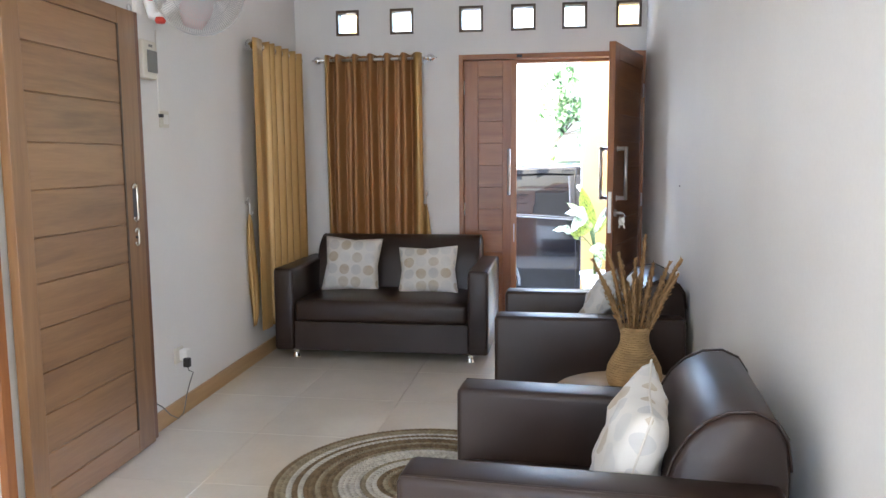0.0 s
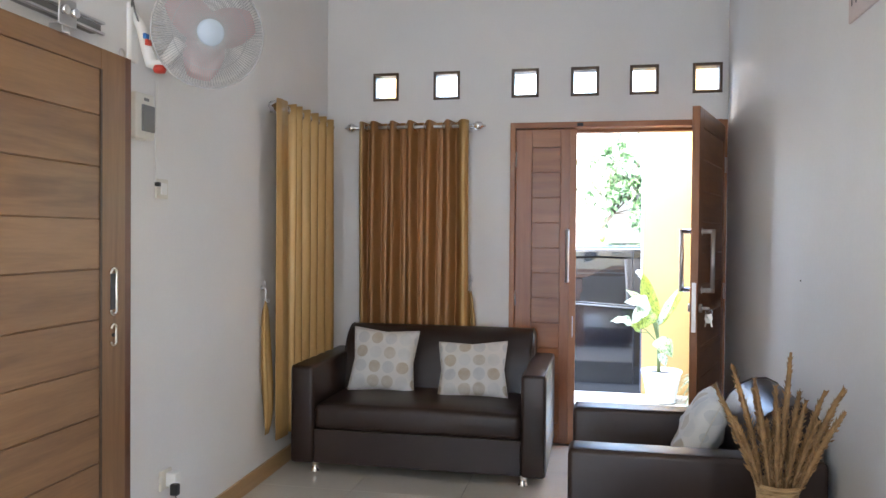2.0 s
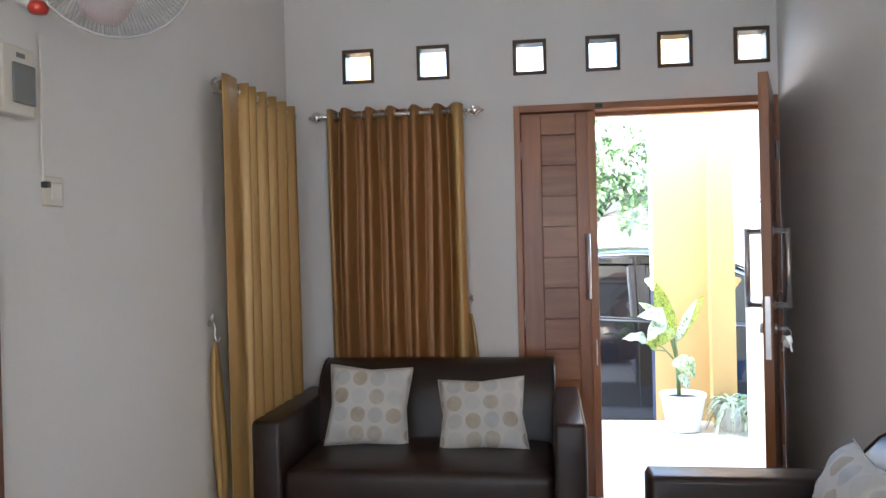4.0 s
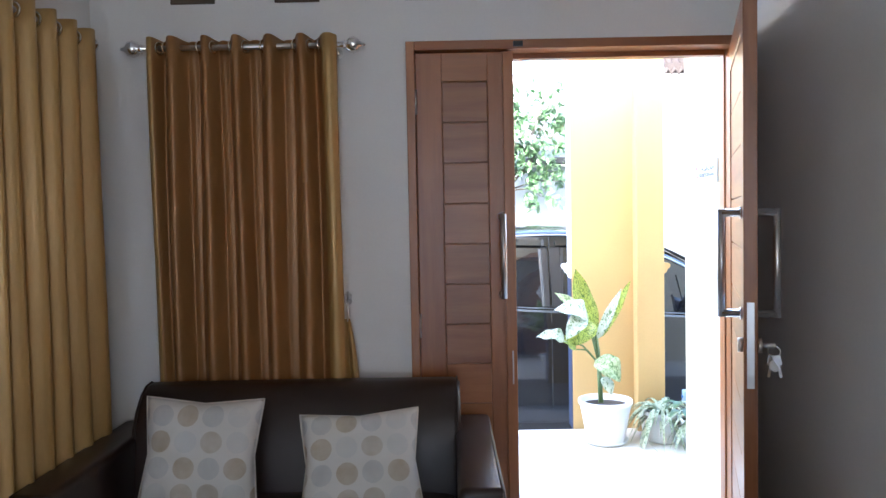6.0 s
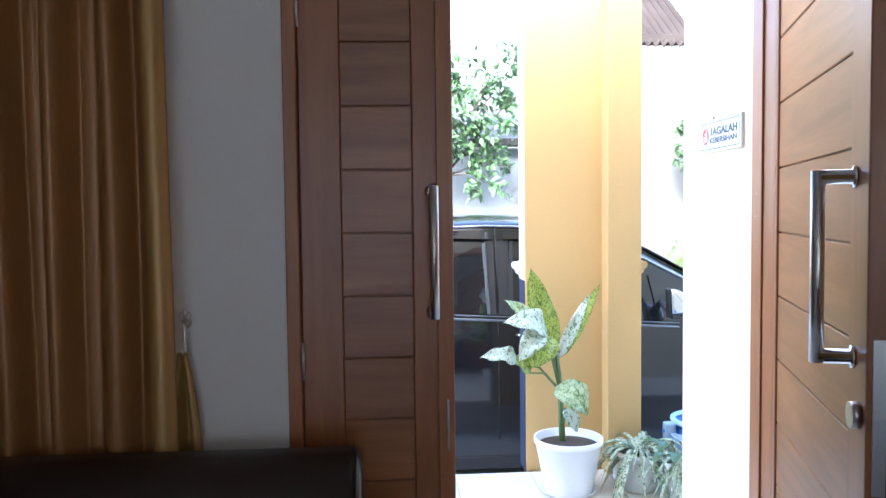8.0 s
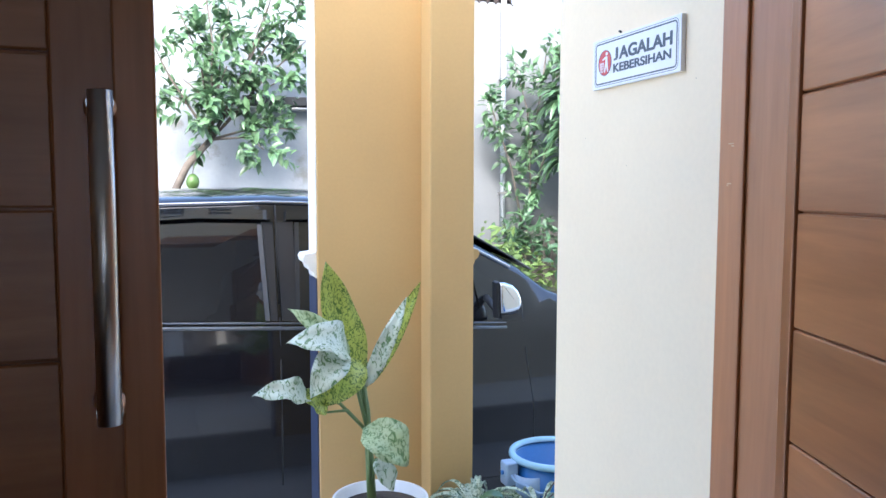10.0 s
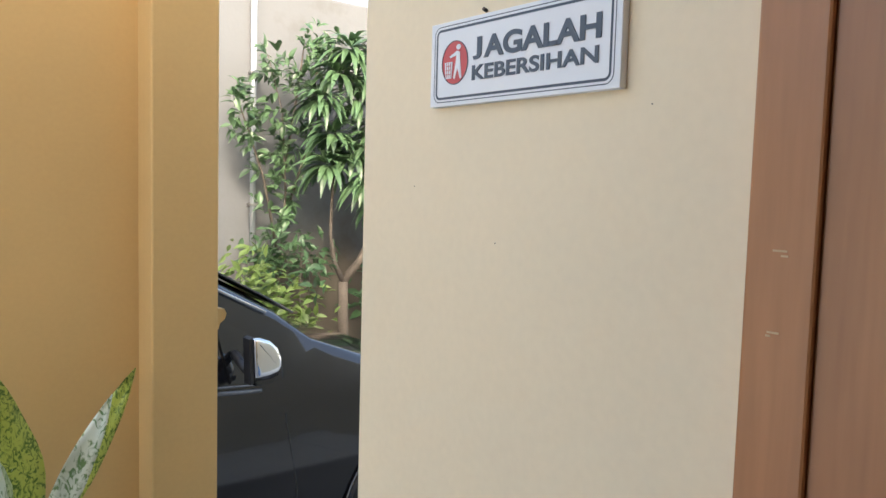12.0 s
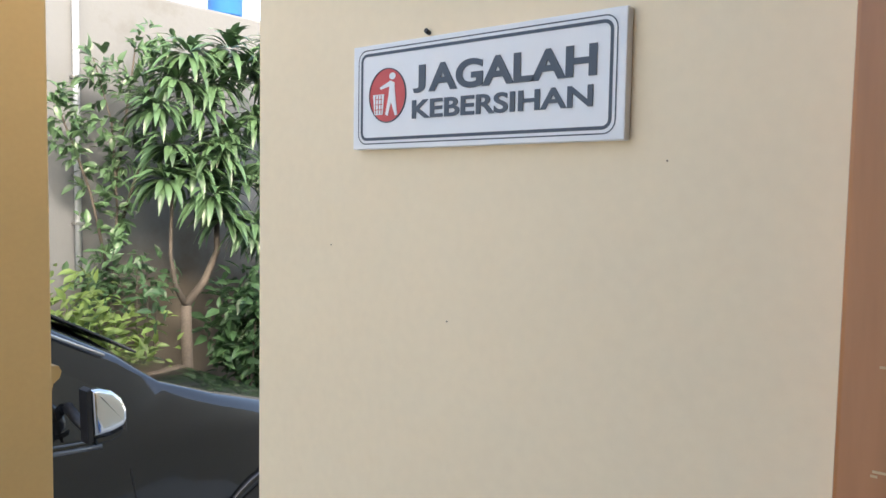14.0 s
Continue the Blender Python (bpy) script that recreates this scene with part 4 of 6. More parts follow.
# ---- side table, vase, rug ----
def table_and_vase():
    t = thing("side_table", pose(1.065, -2.90, 0), "small round pale wooden side table", "table")
    part("tabletop", lathe([(0, 0.425), (0.295, 0.425), (0.307, 0.43), (0.31, 0.44), (0.303, 0.45), (0, 0.45)], 48), M_TABLE, t)
    part("apron", lathe([(0.2, 0.37), (0.205, 0.425), (0.19, 0.425), (0.19, 0.37), (0.2, 0.37)], 40), M_TABLE, t)
    for k in range(4):
        a = math.pi / 4 + k * math.pi / 2
        part("leg", tube([(0.17 * math.cos(a), 0.17 * math.sin(a), 0.42), (0.21 * math.cos(a), 0.21 * math.sin(a), 0.0)], [0.02, 0.014], 10), M_TABLE, t)
    vx, vy = 1.075, -2.86
    v = thing("vase", pose(vx, vy, 0.45), "woven straw vase with a flared neck", "vase")
    prof = [(0.0, 0.0), (0.075, 0.002), (0.098, 0.025), (0.106, 0.06), (0.1, 0.095), (0.082, 0.13), (0.062, 0.165), (0.052, 0.195), (0.051, 0.22), (0.056, 0.243), (0.062, 0.256)]
    part("body", lathe([(max(0, r - 0.004), z) for r, z in prof] + [(0.05, 0.25), (0.044, 0.21), (0.0, 0.2)], 40), M_STRAW, v)
    # coils
    zz = 0.006
    while zz < 0.252:
        for (r0, z0), (r1, z1) in zip(prof, prof[1:]):
            if z0 <= zz <= z1:
                r = r0 + (r1 - r0) * (zz - z0) / (z1 - z0)
        ring = [(r * math.cos(q), r * math.sin(q), zz + 0.0012 * math.sin(9 * q + zz * 300)) for q in (2 * math.pi * w / 36 for w in range(37))]
        part("coil", tube(ring, 0.0046, 6, False), M_STRAW, v)
        zz += 0.0086
    b = thing("dried_grass", pose(vx, vy, 0.45), "bunch of dried brown grass plumes in the vase", "dried flowers")
    rnd = random.Random(5)
    spec = [(-0.17, 0.02, 0.52), (-0.13, -0.06, 0.45), (-0.115, 0.07, 0.57), (-0.07, -0.02, 0.55), (-0.05, 0.09, 0.5), (-0.015, -0.06, 0.47), (0.0, 0.04, 0.52),
            (0.035, 0.02, 0.62), (0.06, -0.05, 0.5), (0.075, 0.08, 0.5), (0.1, -0.02, 0.44), (0.135, 0.05, 0.51), (0.17, 0.0, 0.53), (0.15, -0.08, 0.48), (-0.03, 0.0, 0.43), (0.02, 0.1, 0.44)]
    for dx, dy, hh in spec:
        top = Vector((dx, dy, hh))
        root = Vector((dx * 0.12, dy * 0.12, 0.12))
        mid = (root + top) / 2 + Vector((-dx * 0.12, -dy * 0.12, 0.02))
        pts = [((1 - s) ** 2) * root + 2 * s * (1 - s) * mid + s * s * top for s in (i / 20 for i in range(21))]
        bm = tube(pts, [0.003 + 0.005 * (0 if i < 7 else math.sin(math.pi * min(1, (i - 6) / 14.5))) for i in range(21)], 6)
        for g in range(150):
            s = rnd.uniform(0.33, 1.0)
            i = min(19, int(s * 20))
            p = pts[i].lerp(pts[i + 1], s * 20 - i)
            d = (pts[i + 1] - pts[i]).normalized()
            a = rnd.uniform(0, 6.283)
            o = d.orthogonal().normalized()
            side = o * math.cos(a) + d.cross(o) * math.sin(a)
            rad = 0.011 * (1.15 - 0.75 * abs(s - 0.6) / 0.4)
            c = p + side * rad * rnd.uniform(0.5, 1.2)
            ax = (d * 1.2 + side * 0.8).normalized() * rnd.uniform(0.007, 0.012)
            w1 = ax.orthogonal().normalized() * 0.0026
            w2 = ax.cross(w1).normalized() * 0.0026
            vs = [bm.verts.new(c - ax), bm.verts.new(c + w1), bm.verts.new(c + w2), bm.verts.new(c - w1 - w2), bm.verts.new(c + ax)]
            for q in ((0, 2, 1), (0, 3, 2), (0, 1, 3), (4, 1, 2), (4, 2, 3), (4, 3, 1)):
                bm.faces.new([vs[z] for z in q])
        part("stalk", bm, M_DRY, b)


def rug():
    t = thing("rug", pose(0.215, -2.85, 0.0), "round woven rug in pale and brown rings", "rug")
    part("backing", lathe([(0, 0.001), (0.63, 0.001), (0.635, 0.004), (0.63, 0.006), (0, 0.006)], 64), M_ROPEB, t)
    r = 0.018
    k = 0
    while r < 0.63:
        pale = 0.19 < r < 0.35 or (r > 0.5 and k % 2)
        n = max(10, int(2 * math.pi * r / 0.024))
        verts, faces = [], []
        sub = 3
        m = n * sub
        for i in range(m):
            a = 2 * math.pi * i / m
            bulge = abs(math.sin(math.pi * (i % sub + 0.5) / sub)) if sub > 1 else 1
            tw = (i % sub - 1) * 0.0035
            w = 0.0118
            hgt = 0.006 + 0.009 * (0.35 + 0.65 * bulge)
            for q, z in ((-w, 0.005), (-w * 0.6, hgt * 0.85), (0, hgt), (w * 0.6, hgt * 0.85), (w, 0.005)):
                rr = r + q + tw * (1 if k % 2 else -1)
                aa = a + (q / w) * (0.008 / max(r, 0.05)) * (1 if k % 2 else -1)
                verts.append((rr * math.cos(aa), rr * math.sin(aa), z))
        for i in range(m):
            j = (i + 1) % m
            for q in range(4):
                faces.append((i * 5 + q, j * 5 + q, j * 5 + q + 1, i * 5 + q + 1))
        me = bpy.data.meshes.new("braid")
        me.from_pydata(verts, [], faces)
        bm = bmesh.new()
        bm.from_mesh(me)
        bpy.data.meshes.remove(me)
        bmesh.ops.recalc_face_normals(bm, faces=bm.faces[:])
        mt = (M_ROPEW if k % 5 else M_ROPEM) if pale else (M_ROPEB if k % 3 else M_ROPEM)
        part("braid", bm, mt, t)
        r += 0.0235
        k += 1


table_and_vase()
rug()


# ---- things on the walls ----
def wall_things():
    a = 90 - 1.35

    def on_left(y, z):
        return Matrix.Translation((xl(y), y, z)) @ pose(0, 0, 0, 0, 0, a)

    # local axes: x runs along the wall towards the entrance, -y into the room
    mb = thing("breaker_box", on_left(-2.40, 1.85), "cream breaker box with a grey smoked flap", "fuse box")
    part("body", box(-0.06, 0.06, -0.055, 0, -0.09, 0.09, 0.006), M_IVORY, mb)
    part("flap", box(-0.03, 0.052, -0.064, -0.055, -0.06, 0.045, 0.004), M_SMOKE, mb, "grey smoked plastic flap")
    part("label_plate", box(-0.01, 0.02, -0.057, -0.055, 0.06, 0.072), M_SMOKE, mb)
    sw = thing("light_switch", on_left(-2.2, 1.577), "cream plastic wall light switch", "switch")
    part("plate", box(-0.042, 0.042, -0.012, 0, -0.042, 0.042, 0.004), M_IVORY, sw)
    part("rocker", box(-0.016, 0.026, -0.018, -0.012, -0.024, 0.024, 0.002), M_WHITEPL, sw)
    cd = thing("cable", on_left(-2.23, 0.0), "thin white cable down the wall", "cable")
    part("wire", tube([(-0.01, -0.004, 1.6), (-0.012, -0.005, 1.75), (-0.008, -0.005, 1.9), (-0.01, -0.006, 2.02)], 0.004, 6), M_WHITEPL, cd)
    part("plug", box(-0.018, -0.002, -0.024, -0.002, 1.585, 1.603, 0.003), M_BLACKP, cd, "small black plug")
    so = thing("wall_socket", on_left(-2.165, 0.335), "cream wall socket with a plugged-in charger", "socket")
    part("plate", box(-0.042, 0.042, -0.014, 0, -0.042, 0.042, 0.004), M_IVORY, so)
    part("charger", box(-0.01, 0.04, -0.06, -0.014, -0.03, 0.03, 0.006), M_WHITEPL, so)
    part("plug", box(-0.03, 0.0, -0.08, -0.045, -0.06, -0.01, 0.006), M_BLACKP, so, "black plug")
    ch = thing("charger_cable", on_left(-2.165, 0.0), "thin cable from the socket to the floor", "cable")
    part("wire", tube([(-0.015, -0.062, 0.28), (-0.008, -0.066, 0.255), (0.03, -0.07, 0.235), (0.0, -0.066, 0.19), (-0.03, -0.06, 0.13), (-0.04, -0.055, 0.08), (-0.055, -0.05, 0.035), (-0.1, -0.045, 0.02), (-0.16, -0.035, 0.06), (-0.22, -0.03, 0.12), (-0.29, -0.02, 0.17)], 0.003, 6), M_SMOKE, ch)
    # fan
    f = thing("wall_fan", Matrix.Translation((xl(-2.3), -2.3, 2.13)), "white wall fan with a clear wire cage", "fan")
    part("wall_base", box(0.0, 0.022, -0.15, -0.09, -0.07, 0.16, 0.01, 3), M_WHITEPL, f)
    part("arm", tube([(0.015, -0.12, 0.13), (0.05, -0.12, 0.06), (0.07, -0.118, -0.01), (0.09, -0.115, -0.075), (0.125, -0.11, -0.09), (0.17, -0.105, -0.04), (0.21, -0.1, 0.01)], [0.014, 0.02, 0.024, 0.026, 0.026, 0.026, 0.03], 12), M_WHITEPL, f)
    part("control_cap", lathe([(0, 0), (0.02, 0.002), (0.026, 0.015), (0.02, 0.03), (0, 0.032)], 20, centre=(0.13, -0.122, -0.118)), M_RED, f, "red control cap")
    part("badge", box(0.082, 0.096, -0.15, -0.118, -0.012, 0.012, 0.004), M_RED, f, "red badge")
    part("badge", box(0.072, 0.086, -0.148, -0.12, 0.014, 0.036, 0.004), M_BLUE, f, "blue badge")
    part("cord", tube([(0.02, -0.14, 0.14), (0.03, -0.15, 0.17), (0.035, -0.14, 0.12), (0.05, -0.13, 0.07)], 0.004, 6), M_SMOKE, f)
    hub = Vector((0.322, -0.09, 0.04))
    fw = Vector((0.62, -0.85, -0.2)).normalized()
    hm = Matrix.Translation(hub) @ fw.to_track_quat("Z", "Y").to_matrix().to_4x4()
    mo = part("motor", lathe([(0, -0.2), (0.06, -0.19), (0.075, -0.15), (0.075, -0.09), (0.06, -0.06), (0, -0.055)], 24), M_WHITEPL, f)
    mo.matrix_basis = hm
    R = 0.212
    cg = part("cage", bmesh.new(), M_CAGE, f)
    cg.matrix_basis = hm
    bm = bmesh.new()
    for rr, z in ((R, -0.03), (R, -0.022), (0.055, 0.034), (0.14, 0.022)):
        tube([(rr * math.cos(q), rr * math.sin(q), z) for q in (2 * math.pi * w / 48 for w in range(49))], 0.0035 if rr == R else 0.0015, 6, False, bm)
    bm.to_mesh(cg.data)
    bm.free()
    bm = bmesh.new()
    for k in range(120):
        q = 2 * math.pi * k / 120
        tube([(rr * math.cos(q + tw), rr * math.sin(q + tw), z) for rr, z, tw in ((0.05, 0.036, 0), (0.11, 0.03, 0.05), (0.17, 0.014, 0.1), (R, -0.026, 0.12))], 0.0015, 4, False, bm)
        tube([(rr * math.cos(q), rr * math.sin(q), z) for rr, z in ((0.06, -0.075), (0.14, -0.08), (0.19, -0.062), (R, -0.026))], 0.0015, 4, False, bm)
    gw = part("wire_mesh", bm, M_CAGE, f, "fine pale cage wires")
    gw.matrix_basis = hm
    cap = part("hub_cap", lathe([(0.052, 0.028), (0.052, 0.036), (0.045, 0.042), (0, 0.044)], 28), M_HUB, f, "pale blue hub cap")
    cap.matrix_basis = hm
    pl = part("spinner", lathe([(0.035, -0.045), (0.035, 0.0), (0.02, 0.01), (0, 0.012)], 20), M_BLADE, f)
    pl.matrix_basis = hm
    for k in range(3):
        bm = bmesh.new()
        rows = []
        for i in range(7):
            s = i / 6
            rr = 0.03 + 0.155 * s
            wd = 0.045 + 0.13 * math.sin(math.pi * min(1, 0.25 + 0.65 * s))
            rows.append([bm.verts.new((rr * math.cos(w), rr * math.sin(w), -0.03 + 0.016 * max(-1.0, min(1.0, w / 0.6)) * (1 - 0.4 * s))) for w in (wd / rr * c * 0.5 for c in (-1, -0.5, 0, 0.5, 1))])
        for r0, r1 in zip(rows, rows[1:]):
            for i in range(4):
                fc = bm.faces.new((r0[i], r0[i + 1], r1[i + 1], r1[i]))
                fc.smooth = True
        bl = part("blade", bm, M_BLADE, f, "translucent rose plastic blade")
        bl.matrix_basis = hm @ pose(0, 0, 0, 0, 0, 120 * k + 20)
        md = bl.modifiers.new("thick", "SOLIDIFY")
        md.thickness = 0.002
    # fixture high on the right wall
    cp = thing("wall_plaque", pose(XR, -2.39, 2.1), "pale printed plaque with dark brush strokes on the wall", "plaque")
    part("board", box(-0.008, 0, -0.62, 0.0, 0.0, 0.26, 0.002), M_PLAQUE, cp)
    rnd = random.Random(4)
    for k in range(14):
        y, h = -0.03 - 0.041 * k, rnd.uniform(0.035, 0.1)
        part("stroke", box(-0.0095, -0.008, y - rnd.uniform(0.006, 0.012), y, 0.05, 0.05 + h), M_BLACKP, cp)
    nl = thing("nail", pose(XR, -1.82, 1.22), "tiny dark nail in the white wall", "nail")
    part("head", tube([(0, 0, 0), (-0.004, 0, 0)], 0.003, 8), M_BLACKP, nl)
    # sign on the porch wall
    s = thing("sign", pose(1.41, 0.5265, 1.6235, 90, 0, -90), "white plastic sign with dark blue lettering", "sign")
    W, H = 0.325, 0.111
    part("board", box(-W / 2, W / 2, -H / 2, H / 2, 0, 0.011, 0.001), M_SIGN, s)

    def ring(x, y, t, rad, z):
        bm = bmesh.new()

        def loop(xx, yy, r):
            pts = []
            for cx, cy, a0 in ((xx - r, yy - r, 0), (-xx + r, yy - r, 90), (-xx + r, -yy + r, 180), (xx - r, -yy + r, 270)):
                for q in range(6):
                    w = radians(a0 + 18 * q)
                    pts.append(bm.verts.new((cx + r * math.cos(w), cy + r * math.sin(w), z)))
            return pts
        o, i = loop(x, y, rad), loop(x - t, y - t, max(0.001, rad - t))
        for k in range(len(o)):
            j = (k + 1) % len(o)
            bm.faces.new((o[k], o[j], i[j], i[k]))
        return bm
    part("border", ring(0.1505, 0.0465, 0.0032, 0.009, 0.0113), M_SIGNB, s)
    part("border", ring(0.1545, 0.0505, 0.0012, 0.012, 0.0113), M_SIGNB, s)
    bm = bmesh.new()
    bmesh.ops.create_circle(bm, cap_ends=True, segments=48, radius=1)
    bm.transform(Matrix.Translation((-0.123, 0.0, 0.0113)) @ Matrix.Diagonal((0.0225, 0.031, 1, 1)))
    em = part("emblem", bm, M_SIGNR, s, "red oval emblem")
    pts = [(0.0225 * math.cos(q) - 0.123, 0.031 * math.sin(q), 0.0114) for q in (2 * math.pi * w / 40 for w in range(41))]
    part("rim", tube(pts, 0.0007, 4, False), M_SIGNB, em)
    part("bin", prism([(-0.1385, -0.022), (-0.1285, -0.022), (-0.1265, 0.0015), (-0.1405, 0.0015)], 0, 1), M_SIGN, em).matrix_basis = Matrix(((1, 0, 0, 0), (0, 0, 1, 0), (0, 0.0006, 0, 0.0114), (0, 0, 0, 1)))
    part("figure", prism([(-0.122, -0.024), (-0.118, -0.008), (-0.113, -0.024), (-0.1105, -0.023), (-0.1135, 0.004), (-0.114, 0.014), (-0.119, 0.0165), (-0.132, 0.0095), (-0.131, 0.007), (-0.12, 0.01), (-0.121, 0.0), (-0.125, -0.022)], 0, 1), M_SIGN, em).matrix_basis = Matrix(((1, 0, 0, 0), (0, 0, 1, 0), (0, 0.0006, 0, 0.0114), (0, 0, 0, 1)))
    bm = bmesh.new()
    bmesh.ops.create_circle(bm, cap_ends=True, segments=16, radius=0.004)
    bm.transform(Matrix.Translation((-0.1165, 0.0215, 0.012)))
    part("dot", bm, M_SIGN, em)

    def words(txt, x0, x1, y, y1, bold=0.033):
        size = 1.0
        c = bpy.data.curves.new("text", "FONT")
        c.body, c.size, c.extrude, c.align_x, c.offset = txt, size, 0.0004, "LEFT", size * bold
        tmp = new("text", c)
        bpy.context.view_layer.update()
        me = bpy.data.meshes.new_from_object(tmp.evaluated_get(bpy.context.evaluated_depsgraph_get()))
        bpy.data.objects.remove(tmp)
        xs = [v.co.x for v in me.vertices]
        ys = [v.co.y for v in me.vertices]
        k, ky = (x1 - x0) / (max(xs) - min(xs)), (y1 - y) / (max(ys) - min(ys))
        for v in me.vertices:
            v.co = Vector(((v.co.x - min(xs)) * k + x0, (v.co.y - min(ys)) * ky + y, 0.0113 + (0.0008 if v.co.z > 0 else 0)))
        me.materials.append(M_SIGNB)
        o = new("lettering", me)
        o.parent = s
        o["label"] = "dark blue raised letters"
    words("J", -0.0745, -0.058, 0.0, 0.0278)
    words("AGALAH", -0.0535, 0.1355, 0.0, 0.028)
    words("KEBERSIHAN", -0.0755, 0.1325, -0.0262, -0.0070, 0.025)
    em.matrix_basis = Matrix.Translation((0.0329, 0.0005, 0)) @ Matrix.Diagonal((1.17, 0.91, 1, 1))
    for k in range(3):
        part("grid_bar", box(-0.1382 + 0.0001 * k, -0.1288, -0.0165 + 0.006 * k, -0.0157 + 0.006 * k, 0.01195, 0.0123), M_SIGNR, em)
        part("grid_bar", box(-0.1372 + 0.0034 * k, -0.1365 + 0.0034 * k, -0.021, 0.0005, 0.01195, 0.0123), M_SIGNR, em)
    for y, z in ((0.735, 1.46), (0.56, 1.39), (0.33, 1.55)):
        sp = thing("paint_speck", pose(1.41, y, z), "tiny dark speck on the cream wall paint", "speck", "specks on the porch wall")
        part("mark", tube([(0.0, 0, 0), (-0.0008, 0, 0.0004)], 0.0008, 6), M_BARK, sp)
    n = thing("nail", pose(1.41, 0.59, 1.685), "small dark nail above the sign", "nail")
    part("head", tube([(0, 0, 0), (-0.006, 0, 0.002)], 0.0025, 8), M_BLACKP, n)


wall_things()


# ---- porch and garden ----
def blade(bm, root, tip, width, droop=0.05, fold=0.25, n=8, side=None, wave=0.0):
    """A pointed leaf from root to tip, bent and folded along its rib."""
    root, tip = Vector(root), Vector(tip)
    d = tip - root
    up = Vector((0, -0.8, 0.6)) if side is None else Vector(side)
    s = d.cross(up).normalized()
    nrm = s.cross(d).normalized()
    rows = []
    for i in range(n + 1):
        t = i / n
        c = root + d * t + nrm * droop * math.sin(math.pi * t) * 1.0
        w = width * 0.5 * math.sin(math.pi * (0.04 + 0.96 * t) ** 0.8) ** 0.8 if 0 < t < 1 else 0.0008
        wv = wave * math.sin(t * 14)
        rows.append([bm.verts.new(c - s * w + nrm * (w * fold + wv)), bm.verts.new(c - s * w * 0.5 + nrm * (w * fold * 0.3)), bm.verts.new(c), bm.verts.new(c + s * w * 0.5 + nrm * (w * fold * 0.3)), bm.verts.new(c + s * w + nrm * (w * fold - wv))])
    for a, b in zip(rows, rows[1:]):
        for k in range(4):
            f = bm.faces.new((a[k], a[k + 1], b[k + 1], b[k]))
            f.smooth = True
    return bm


def pot(name, m, label, r, h, material, group=""):
    t = thing(name, m, label, "plant pot", group)
    part("body", lathe([(0, 0.0), (r * 0.68, 0.0), (r * 0.7, 0.01), (r * 0.95, h - 0.03), (r * 0.97, h - 0.03), (r * 1.0, h - 0.02), (r, h), (r * 0.93, h), (r * 0.9, h - 0.05), (0, h - 0.05)], 40), material, t)
    return t


def dieffenbachia():
    px, py = 1.135, 1.62
    sc = thing("saucer", pose(px, py, -0.004), "white plastic plant saucer", "saucer")
    part("dish", lathe([(0, 0), (0.125, 0), (0.145, 0.022), (0.14, 0.022), (0.12, 0.006), (0, 0.006)], 36), M_POT, sc)
    pot("plant_pot", pose(px, py, 0.003), "white plastic pot with dark soil", 0.168, 0.26, M_POT)
    so = part("soil", lathe([(0, 0.232), (0.08, 0.23), (0.15, 0.222), (0.15, 0.2), (0, 0.2)], 30, centre=(px, py, 0.003)), M_SOIL)
    tagged(so, "dark crumbly potting soil", "soil")
    p = thing("potted_plant", pose(0, 0, 0), "green and cream variegated broad-leaved plant", "plant")
    base = Vector((1.115, 1.66, 0.225))
    node = Vector((1.108, 1.7, 0.56))
    part("trunk", tube([base, (1.112, 1.68, 0.4), node, (1.1, 1.71, 0.64)], [0.017, 0.015, 0.012, 0.008], 10), M_STEM, p)
    spec = [((1.085, 1.72, 0.66), (0.977, 1.75, 1.083), 0.145, -0.03, M_DIEF, 0.008), ((1.115, 1.74, 0.63), (1.34, 1.79, 0.99), 0.075, -0.035, M_DIEF, 0.012),
            ((1.11, 1.72, 0.63), (1.27, 1.74, 0.945), 0.062, 0.03, M_DIEFW, 0.009), ((1.05, 1.70, 0.745), (0.836, 1.68, 0.935), 0.085, 0.03, M_DIEFL, 0.008),
            ((1.035, 1.66, 0.77), (0.817, 1.60, 0.835), 0.13, 0.075, M_DIEFW, 0.012), ((1.01, 1.63, 0.785), (0.885, 1.56, 0.655), 0.115, 0.045, M_DIEFW, 0.01),
            ((1.075, 1.66, 0.745), (0.945, 1.62, 0.605), 0.135, 0.03, M_DIEF, 0.009), ((0.955, 1.64, 0.578), (0.85, 1.63, 0.665), 0.075, 0.03, M_DIEF, 0.01),
            ((0.90, 1.635, 0.635), (0.705, 1.60, 0.67), 0.085, 0.05, M_DIEFW, 0.016), ((1.075, 1.62, 0.515), (1.215, 1.56, 0.385), 0.155, 0.055, M_DIEFL, 0.01),
            ((1.115, 1.60, 0.41), (1.165, 1.57, 0.30), 0.075, 0.02, M_DIEFW, 0.006), ((1.09, 1.73, 0.64), (1.06, 1.76, 0.80), 0.10, -0.02, M_DIEFL, 0.006)]
    for r, t, w, dr, mt, wv in spec:
        lf = part("leaf", blade(bmesh.new(), r, t, w, dr, 0.3, 12, None, wv), mt, p)
        md = lf.modifiers.new("thick", "SOLIDIFY")
        md.thickness = 0.0012
        r = Vector(r)
        k = base.lerp(node, 0.3)
        part("petiole", tube([base.lerp(node, 0.1 if r.z < 0.55 else 0.75), (r + k) / 2 + Vector((0.01, 0.01, 0.02)) if r.z < 0.55 else (r + node) / 2, r], [0.007, 0.006, 0.004], 8), M_STEM, p)


